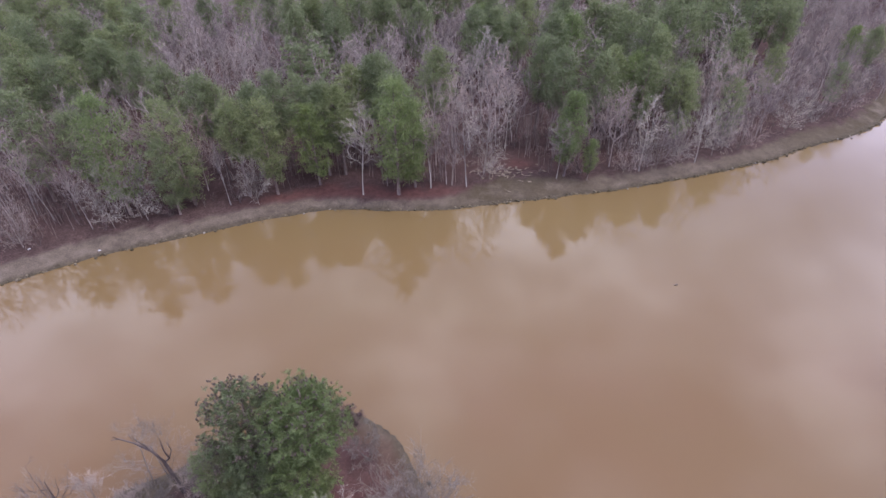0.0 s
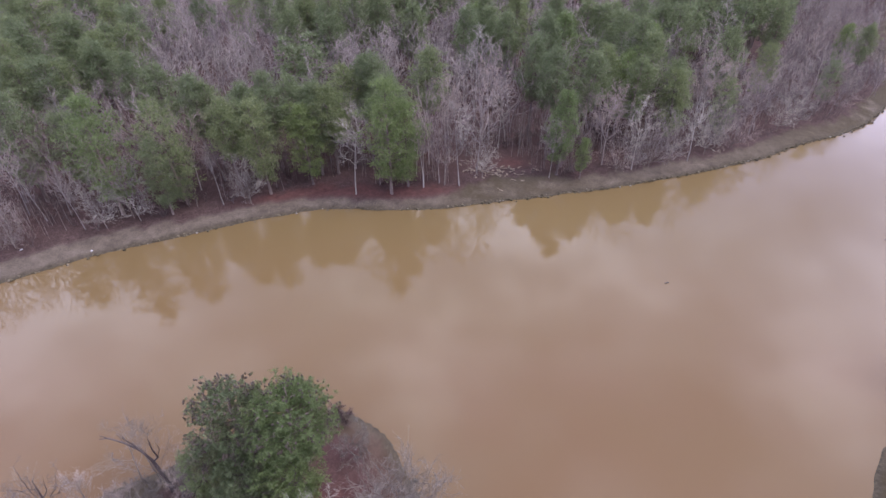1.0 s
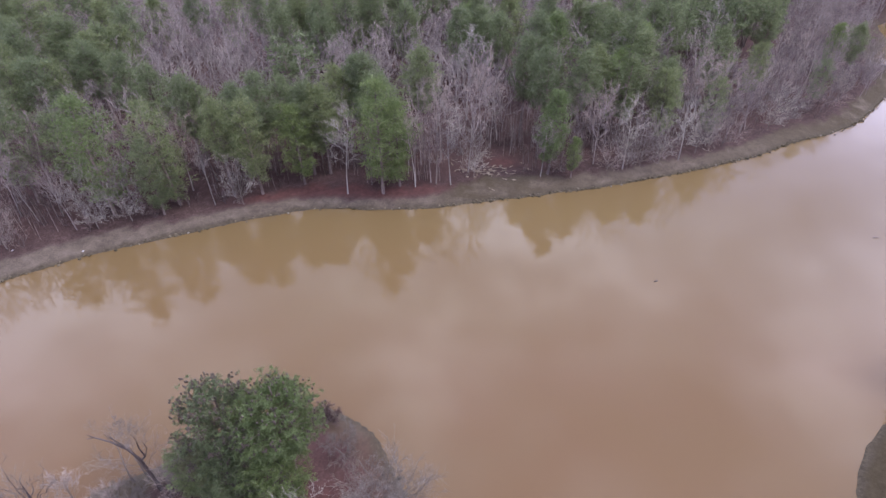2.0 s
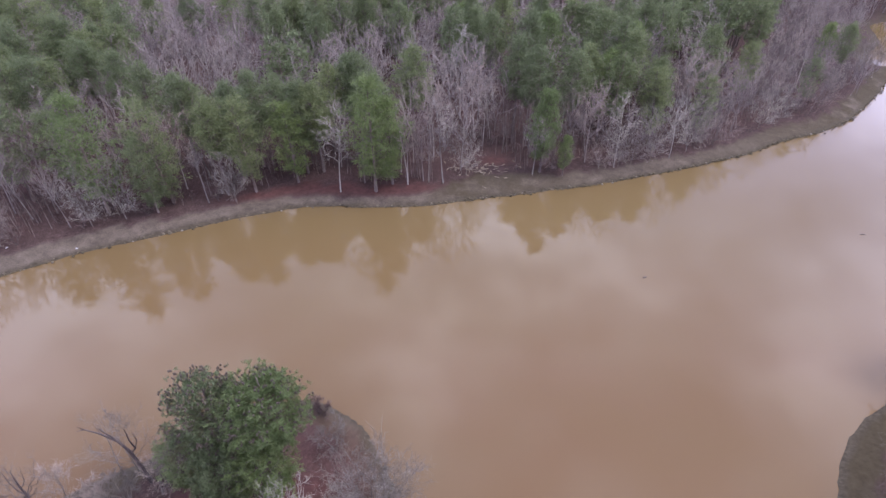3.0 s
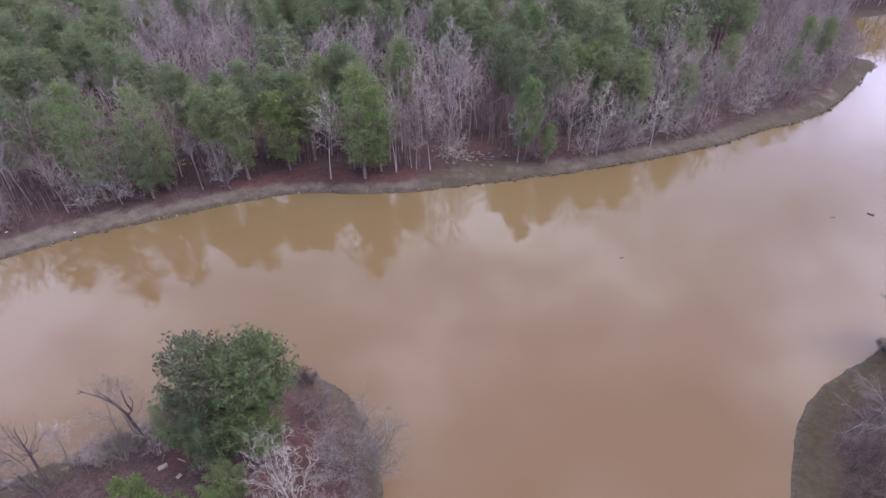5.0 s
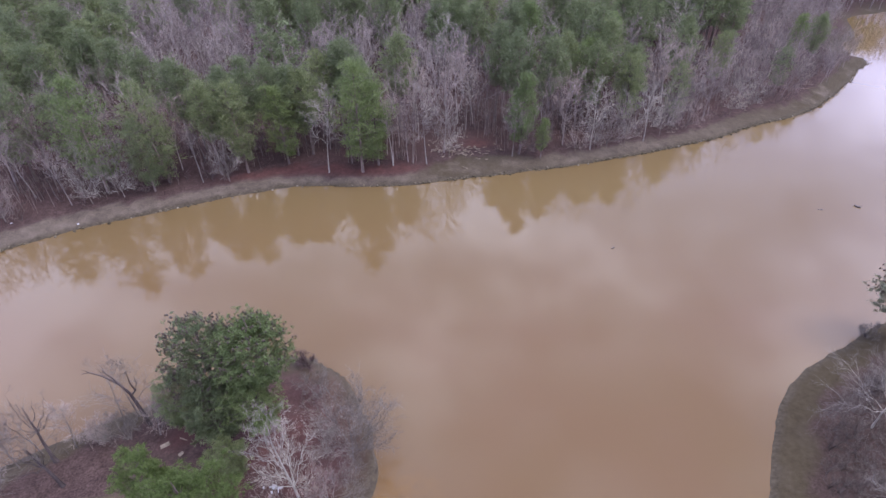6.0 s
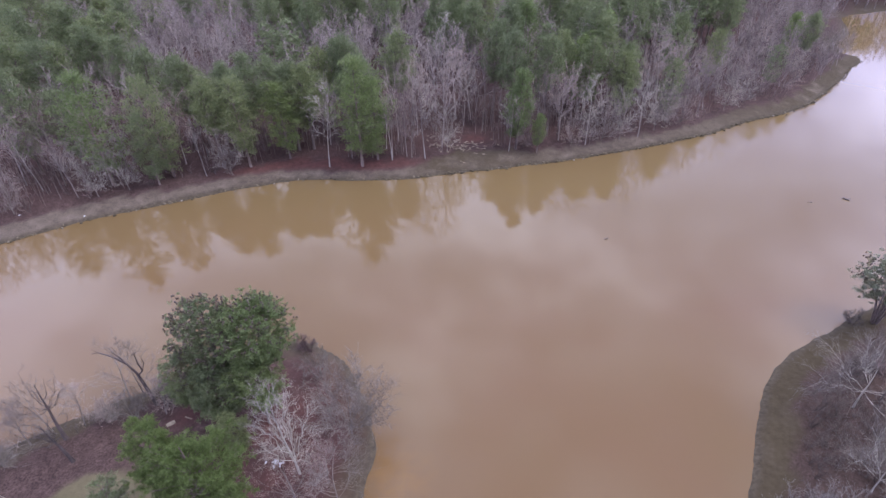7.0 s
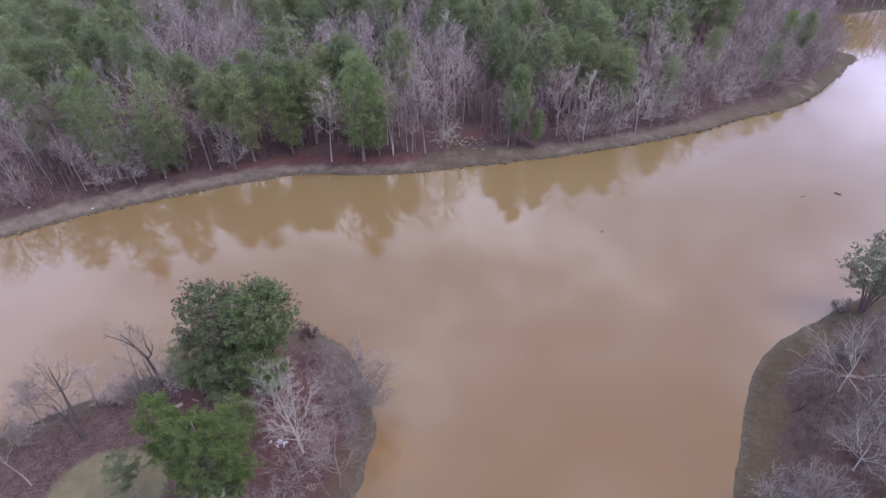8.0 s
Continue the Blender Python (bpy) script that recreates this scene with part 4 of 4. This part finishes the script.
# right bank
near_fan(320, 48.5, 24.0, 8.2, 6.0, BARK_PALE, TWIG_ASH, "wide leafless pale-limbed tree above the grass bank", low=0.36, fork=0.34, leaders=10, boughs=14, twigs=8, thick=0.009, stout=0.34, rise_of=0.5, crook=0.04, reach=0.5)
near_fan(321, 44.2, 14.9, 6.6, 3.8, BARK_PALE, TWIG_ASH, "wide leafless pale-limbed tree above the grass bank", low=0.3, fork=0.34, leaders=9, boughs=12, twigs=7, thick=0.0075, stout=0.34, rise_of=0.5, crook=0.035, reach=0.5)
near_fan(322, 34.9, 11.4, 5.4, 2.4, BARK_PALE, TWIG_PALE, "pale leafless tree at the grass edge", thick=0.0065, lift=0.1)
near_fan(323, 38.4, 11.6, 6.4, 2.8, BARK_PALE, TWIG_PALE, "pale leafless tree at the grass edge", thick=0.0065, lift=0.1)
near_bare(324, 48.6, 14.5, 8.0, BARK_ASH, TWIG_RED, "leafless grey tree in a thicket above the bank", sprigs=1)
near_bare(325, 51.5, 24.5, 7.0, BARK_ASH, TWIG_RED, "leafless grey tree in a thicket above the bank", spread=58, sprigs=1)
near_bare(326, 56.4, 36.6, 2.6, BARK_DARK, TWIG_ASH, "small bare shrub at the water's edge", "shrub", "shrub", stems=4, clear=0.1, limbs=5, boughs=5, twigs=5)
def shore_stem(a, out, high):
    """An extra stem that parts low down and reaches into the crown."""
    g, way = Geo(), Vector((math.cos(a), math.sin(a), 0))
    g.tube([Vector((0, 0, -0.2)) + way * 0.2, way * out * 0.35 + Vector((0, 0, high * 0.3)), way * out * 0.8 + Vector((0, 0, high * 0.7)), way * out + Vector((0, 0, high))], [0.16, 0.13, 0.09, 0.04], 5)
    return ("stem", g.mesh("pine_shore_stem", BARK_PINE, True), "")


tree_thing("pine_tree", [shore_stem(*way) for way in ((0.4, 2.0, 6.5), (2.3, 1.8, 7.0), (3.6, 2.4, 6.0), (5.2, 1.6, 7.2))] + pine_meshes("pine_shore", NEEDLES_GREY, CONES, seed=28, tall=12.0, radius=5.0, base=0.26, limbs=90, clumps=8, tufts=34, leaf=0.28, size=0.36, slim=0.2, cones=6),
           stand(59.0, 36.3, 0, 1.0), "grey-green pine with several stems on the shore", "tree", "pines on the point")


# ---------------------------------------------------------------- low brush and shore stones
def build_brush():
    """Low leafless undergrowth along the wood's edge."""
    rng = random.Random(31)
    kinds = [[as_triangles(g) for g in grow_bare(260 + i, 3.2, limbs=4, boughs=4, twigs=4, thin=0.022, thick=0.006, clear=0.1, spread=44, stems=2, low=True, reach=0.5)] for i in range(4)]
    spots = []
    xs, ys = np.array([rng.uniform(-80, 128) for _ in range(3600)]), np.array([rng.uniform(50, 150) for _ in range(3600)])
    d, w = shore_distance(xs, ys)
    z = height_of(xs, ys, d, w)
    for x, y, k, side, h in zip(xs, ys, d, w, z):
        if 4.4 < k < 20 and side < 0.5 and not (2 < x < 17 and 80 < y < 90) and len(spots) < 300:
            spots.append((x, y, h - 0.1, rng.uniform(0, 6.28), rng.uniform(0.5, 1.25), rng.randrange(4)))
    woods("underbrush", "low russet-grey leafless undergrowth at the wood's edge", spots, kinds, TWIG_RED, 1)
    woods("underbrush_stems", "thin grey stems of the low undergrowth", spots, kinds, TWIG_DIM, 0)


def build_saplings():
    """Slender upright stems that crowd the floor of the far wood."""
    rng = random.Random(37)
    kinds = []
    for _ in range(5):
        stem, side = Geo(), Geo()
        tall = rng.uniform(5.0, 8.5)
        pole = limb_points(rng, (0, 0, -0.2), Vector((rng.uniform(-0.05, 0.05), rng.uniform(-0.05, 0.05), 1)).normalized(), tall, 3, 0.05, 0.02)
        stem.tube(pole, [0.06, 0.05, 0.035, 0], 3)
        for _ in range(9):
            p, w = along(pole, rng.uniform(0.3, 0.98))
            side.tube(limb_points(rng, p, side_way(rng, w, rng.uniform(25, 55)), rng.uniform(0.7, 1.8), 1, 0.1, 0.1), [0.022, 0], 3)
        kinds.append([as_triangles(stem), as_triangles(side)])
    xs, ys = np.array([rng.uniform(-80, 125) for _ in range(5200)]), np.array([rng.uniform(50, 150) for _ in range(5200)])
    d, w = shore_distance(xs, ys)
    z = height_of(xs, ys, d, w)
    spots = []
    for x, y, k, side_of, h in zip(xs, ys, d, w, z):
        if 5.6 < k < 26 and side_of < 0.5 and not (3 < x < 17 and 80 < y < 90):
            spots.append((x, y, h - 0.1, rng.uniform(0, 6.28), rng.uniform(0.6, 1.2) * (0.7 if x > 60 else 1.0), rng.randrange(5)))
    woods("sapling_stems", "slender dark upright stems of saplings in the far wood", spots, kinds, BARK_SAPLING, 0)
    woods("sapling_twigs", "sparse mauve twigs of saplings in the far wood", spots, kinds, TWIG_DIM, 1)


def build_stones():
    """Small stones and clods where the bank meets the water."""
    rng = random.Random(41)
    g = Geo()

    def stone(x, y, z, s):
        start = len(g.v)
        top = [Vector((math.cos(a) * rng.uniform(0.7, 1.1), math.sin(a) * rng.uniform(0.7, 1.1), rng.uniform(0.3, 0.6))) for a in (0.3, 1.5, 2.8, 4.0, 5.3)]
        for v in top:
            g.v.append((x + v.x * s * 1.25, y + v.y * s * 1.25, z - 0.35 * s))
        for v in top:
            g.v.append((x + v.x * s * 0.8, y + v.y * s * 0.8, z + v.z * s))
        for i in range(5):
            j = (i + 1) % 5
            g.f.append((start + i, start + j, start + 5 + j, start + 5 + i))
        g.f.append(tuple(start + 5 + i for i in range(5)))

    for line, lo, hi, per in ((_far, -75, 124, 6.5), (_near, -45, 62, 0.35)):
        for a, b in zip(line[:-1], line[1:]):
            if lo < a[0] < hi and a[1] > 8:
                seg = float(np.hypot(*(b - a)))
                rich = 1.0 if line is _near else float(np.interp(a[0], [-75, -30, 4, 10, 95, 124], [0.8, 0.45, 0.6, 1.3, 1.2, 0.5]))
                for _ in range(int(seg * per * rich)):
                    p = a + (b - a) * rng.random() + np.array([rng.gauss(0, 0.3), rng.gauss(0.2, 0.3) if line is _far else rng.gauss(0, 0.1)])
                    stone(float(p[0]), float(p[1]), rng.uniform(0.0, 0.3), rng.choice((0.06, 0.08, 0.09, 0.11, 0.14, 0.18, 0.24)) * (1 if line is _far else 0.7))
    ob = new("shore_stones", g.mesh("shore_stones", ROCK))
    return tagged(ob, "line of dark stones and clods along the waterline", "stones", kind="stuff")


build_brush()
build_saplings()
build_stones()


# ---------------------------------------------------------------- more growth on the near banks
tree_thing("pine_tree", pine_meshes("pine_under", NEEDLES, CONES, seed=18, tall=8.0, radius=3.0, base=0.15, limbs=60, clumps=5, tufts=40, leaf=0.3, size=0.5, slim=0.24),
           stand(-15.4, 24.2, 0, 1.0), "low young green pine under taller pines", "tree", "pines on the point")
tree_thing("pine_tree", pine_meshes("pine_skirt", NEEDLES_WORN, CONES, seed=21, tall=7.5, radius=2.3, base=0.2, limbs=50, clumps=8, tufts=20, leaf=0.26, size=0.34, slim=0.26),
           stand(-19.2, 25.9, 0, 1.0), "low blue-green young pine below taller ones", "tree", "pines on the point")
tree_thing("pine_tree", pine_meshes("pine_mid", NEEDLES_MID, CONES, seed=23, tall=10.0, radius=2.9, base=0.25, limbs=70, clumps=9, tufts=20, leaf=0.26, size=0.34, slim=0.26),
           stand(-11.4, 23.9, 0, 1.0), "mid-height green pine under taller pines", "tree", "pines on the point")
near_bare(315, -27.8, 25.4, 3.8, BARK_ASH, TWIG_GREY, "thicket of bare grey brush along the bank", "thicket", "shrub", stems=6, clear=0.1, limbs=6, boughs=6, twigs=6)
near_bare(330, -31.9, 15.6, 8.0, BARK_ASH, TWIG_ASH, "slim pale-trunked leafless tree on the mulched slope", lean=(0, -6), clear=0.5, thick=0.006, limbs=8)
near_bare(331, -33.5, 24.0, 8.0, BARK_ASH, TWIG_ASH, "slight leafless sapling at the water's edge", thin=0.007, thick=0.006)
near_bare(332, -27.5, 28.0, 8.5, BARK_ASH, TWIG_ASH, "slight leafless sapling at the water's edge", thin=0.007, thick=0.006)
near_bare(333, -4.4, 17.6, 5.2, BARK_ASH, TWIG_RED, "leafless russet-grey tree near the water's edge", thin=0.008, thick=0.0045, twigs=6, sprigs=2, wobble=0.32, limbs=15, stout=0.38)
for i, (x, y, h, wide) in enumerate(((45.5, 17.8, 6.5, 52), (49.0, 20.5, 7.5, 56), (44.8, 11.8, 7.0, 48), (47.8, 10.6, 8.0, 44), (52.5, 19.0, 8.5, 46), (55.2, 27.8, 7.0, 50), (50.2, 27.6, 4.5, 50), (56.0, 22.5, 8.0, 44), (52.0, 13.5, 9.0, 44))):
    near_bare(340 + i, x, y, h, BARK_PALE if i % 3 else BARK_ASH, TWIG_DIM, "leafless grey tree in a thicket above the bank", spread=wide, thin=0.009, thick=0.007, sprigs=1, wobble=0.32)


def near_brush():
    """Low leafless growth on the near banks."""
    rng = random.Random(57)
    kinds = [[as_triangles(g) for g in grow_bare(280 + i, 2.6, limbs=5, boughs=4, twigs=4, thin=0.009, thick=0.006, clear=0.1, spread=50, stems=2, low=True, reach=0.5)] for i in range(4)]
    xs, ys = np.array([rng.uniform(-48, 75) for _ in range(2400)]), np.array([rng.uniform(6, 42) for _ in range(2400)])
    d, w = shore_distance(xs, ys)
    z = height_of(xs, ys, d, w)
    spots = []
    for x, y, k, side, h in zip(xs, ys, d, w, z):
        right, west = x > 30 and k > 4.0, -48 < x < -20 and 0.8 < k < 3.0 and rng.random() < 0.36
        point = -12 < x < -1 and 2.6 < k < 6 and rng.random() < 0.05
        if side > 0.5 and (right or west or point) and (x < 62):
            spots.append((x, y, h - 0.08, rng.uniform(0, 6.28), rng.uniform(0.35, 0.95) * (1.55 if x > 30 else 1.0), rng.randrange(4)))
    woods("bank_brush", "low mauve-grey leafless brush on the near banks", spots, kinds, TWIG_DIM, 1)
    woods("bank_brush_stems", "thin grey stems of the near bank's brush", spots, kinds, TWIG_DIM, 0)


near_brush()


# ---------------------------------------------------------------- small things
def log_mesh(seed, length, radius, material, sides=8):
    rng = random.Random(seed)
    g = Geo()
    pts = [Vector((length * (i / 4 - 0.5), rng.uniform(-0.04, 0.04) * length * 0.4, 0)) for i in range(5)]
    g.tube(pts, [radius * 0.8, radius, radius * rng.uniform(0.9, 1.05), radius * 0.9, radius * 0.7], sides, cap=True)
    g.f.append(tuple(reversed(range(sides))))
    return g.mesh("log", material, False)


# a log shape standing in for a small dark floating thing of unknown kind
def driftwood(x, y, turn, length, radius):
    root = new("driftwood", log_mesh(int(x * 7), length, radius, WET_WOOD))
    root.matrix_basis = pose(x, y, radius * 0.25, 0, 0, turn)
    g = Geo()
    for p, q, r in (((0.1, 0, 0.5), (0.5, 0.35, 1.6), 0.3), ((-0.25, 0, 0.4), (-0.42, -0.2, 1.2), 0.25)):
        g.tube([Vector((p[0] * length, p[1] * length, p[2] * radius)), Vector((q[0] * length, q[1] * length, q[2] * radius))], [radius * r, radius * r * 0.5], 5, cap=True)
    stub = new("branch_stub", g.mesh("branch_stub", WET_WOOD))
    stub.parent = root
    return tagged(root, "dark log-like shape standing in for a thing afloat on the muddy lake", "driftwood", "driftwood on the lake")


driftwood(31.6, 55.9, 15, 0.6, 0.08)
driftwood(74.1, 65.4, -52, 1.0, 0.16)
driftwood(67.7, 64.8, -5, 0.75, 0.07)


def log_heap(x0, y0):
    """Cut logs and bleached limbs lying in the clearing."""
    rng = random.Random(77)
    bolts = [log_mesh(90 + i, length, r, LOGWOOD, 7) for i, (length, r) in enumerate(((0.6, 0.1), (0.9, 0.08), (0.4, 0.13), (1.3, 0.05)))]
    for i in range(60):
        x, y = x0 + rng.gauss(0, 3.0), y0 + rng.gauss(0, 1.3)
        ob = new("cut_log", bolts[i % 4])
        ob.matrix_basis = pose(x, y, ground_z(x, y) + 0.09 + 0.05 * (i % 3), 0, rng.uniform(-4, 4), rng.uniform(0, 180))
        tagged(ob, "pale cut log lying in a clearing near the bank", "log", "cut logs in the clearing")


log_heap(10.8, 85.4)


def scrap_heap(x0, y0):
    """White boards thrown together on the straw."""
    root = new("scrap_heap")
    root.matrix_basis = pose(x0, y0, ground_z(x0, y0) + 0.02)
    rng = random.Random(88)
    for i in range(9):
        a, b = rng.uniform(0.22, 0.5), rng.uniform(0.1, 0.22)
        bm = bmesh.new()
        bmesh.ops.create_cube(bm, size=1.0)
        bmesh.ops.scale(bm, vec=(a, b, 0.05), verts=bm.verts)
        bmesh.ops.bevel(bm, geom=bm.edges[:], offset=0.008, segments=1, affect="EDGES")
        me = bpy.data.meshes.new("board")
        bm.to_mesh(me)
        bm.free()
        me.materials.append(WHITE)
        ob = new("board", me)
        ob.parent = root
        ob.matrix_basis = pose(rng.gauss(0, 0.42), rng.gauss(0, 0.34), 0.05 + 0.05 * i, rng.uniform(-12, 12), rng.uniform(-12, 12), rng.choice((10, 95)) + rng.uniform(-18, 18))
    return tagged(root, "small heap of white boards lying on pine straw", "scrap")


scrap_heap(-9.8, 19.4)


def plank(x, y, turn, a, b):
    bm = bmesh.new()
    bmesh.ops.create_cube(bm, size=1.0)
    bmesh.ops.scale(bm, vec=(a, b, 0.06), verts=bm.verts)
    bmesh.ops.bevel(bm, geom=bm.edges[:], offset=0.01, segments=1, affect="EDGES")
    me = bpy.data.meshes.new("plank")
    bm.to_mesh(me)
    bm.free()
    me.materials.append(LOGWOOD)
    ob = new("plank", me)
    ob.matrix_basis = pose(x, y, ground_z(x, y) + 0.05, 3, 2, turn)
    return tagged(ob, "weathered tan plank lying on leaf litter", "plank", "planks under the pines")


plank(-21.6, 24.3, 35, 0.85, 0.45)
plank(-20.0, 24.9, -20, 0.9, 0.12)
plank(-19.6, 23.2, 60, 0.5, 0.35)


def litter_scrap(x, y, size, turn):
    """A crumpled white scrap washed up on the bank."""
    rng = random.Random(int(x * 10))
    bm = bmesh.new()
    bmesh.ops.create_grid(bm, x_segments=5, y_segments=4, size=0.5)
    for v in bm.verts:
        v.co = Vector((v.co.x * size + rng.uniform(-0.03, 0.03), v.co.y * size * 0.7 + rng.uniform(-0.03, 0.03), rng.uniform(0.0, 0.12)))
    bmesh.ops.solidify(bm, geom=bm.faces[:], thickness=0.012)
    me = bpy.data.meshes.new("litter_scrap")
    bm.to_mesh(me)
    bm.free()
    me.materials.append(WHITE)
    ob = new("litter_scrap", me)
    ob.matrix_basis = pose(x, y, ground_z(x, y) + 0.01, 0, 0, turn)
    return tagged(ob, "crumpled white scrap lying on the grassy bank", "litter", "litter on the bank")


def leaf_nest(x, y, z, r):
    g = Geo()
    rng = random.Random(99)
    for _ in range(420):
        out = any_way(rng)
        c = Vector((out.x * r, out.y * r, out.z * r * 0.85)) * rng.uniform(0.55, 1.0)
        a = any_way(rng)
        g.tri(c, a * 0.11, a.cross(out).normalized() * 0.11)
    ob = new("leaf_nest", g.mesh("leaf_nest", NEST))
    ob.matrix_basis = pose(x, y, z)
    return tagged(ob, "dark round nest of dry leaves in a bare treetop", "nest")


leaf_nest(-1.3, 22.1, 9.9, 0.15)
near_bare(360, -30.6, 24.6, 6.5, BARK_ASH, TWIG_GREY, "bushy leafless tree by the water's edge", thin=0.008, clear=0.08, limbs=14, thick=0.006, spread=56)
near_bare(361, -22.6, 25.6, 5.5, BARK_ASH, TWIG_GREY, "bushy leafless tree by the water's edge", thin=0.008, clear=0.08, limbs=14, thick=0.006, spread=56)
near_bare(362, -35.0, 22.6, 7.0, BARK_ASH, TWIG_GREY, "bushy leafless tree by the water's edge", thin=0.008, clear=0.1, limbs=14, thick=0.006, spread=54)
litter_scrap(-51.2, 65.1, 0.32, 20)
litter_scrap(-61.1, 64.6, 0.4, 70)
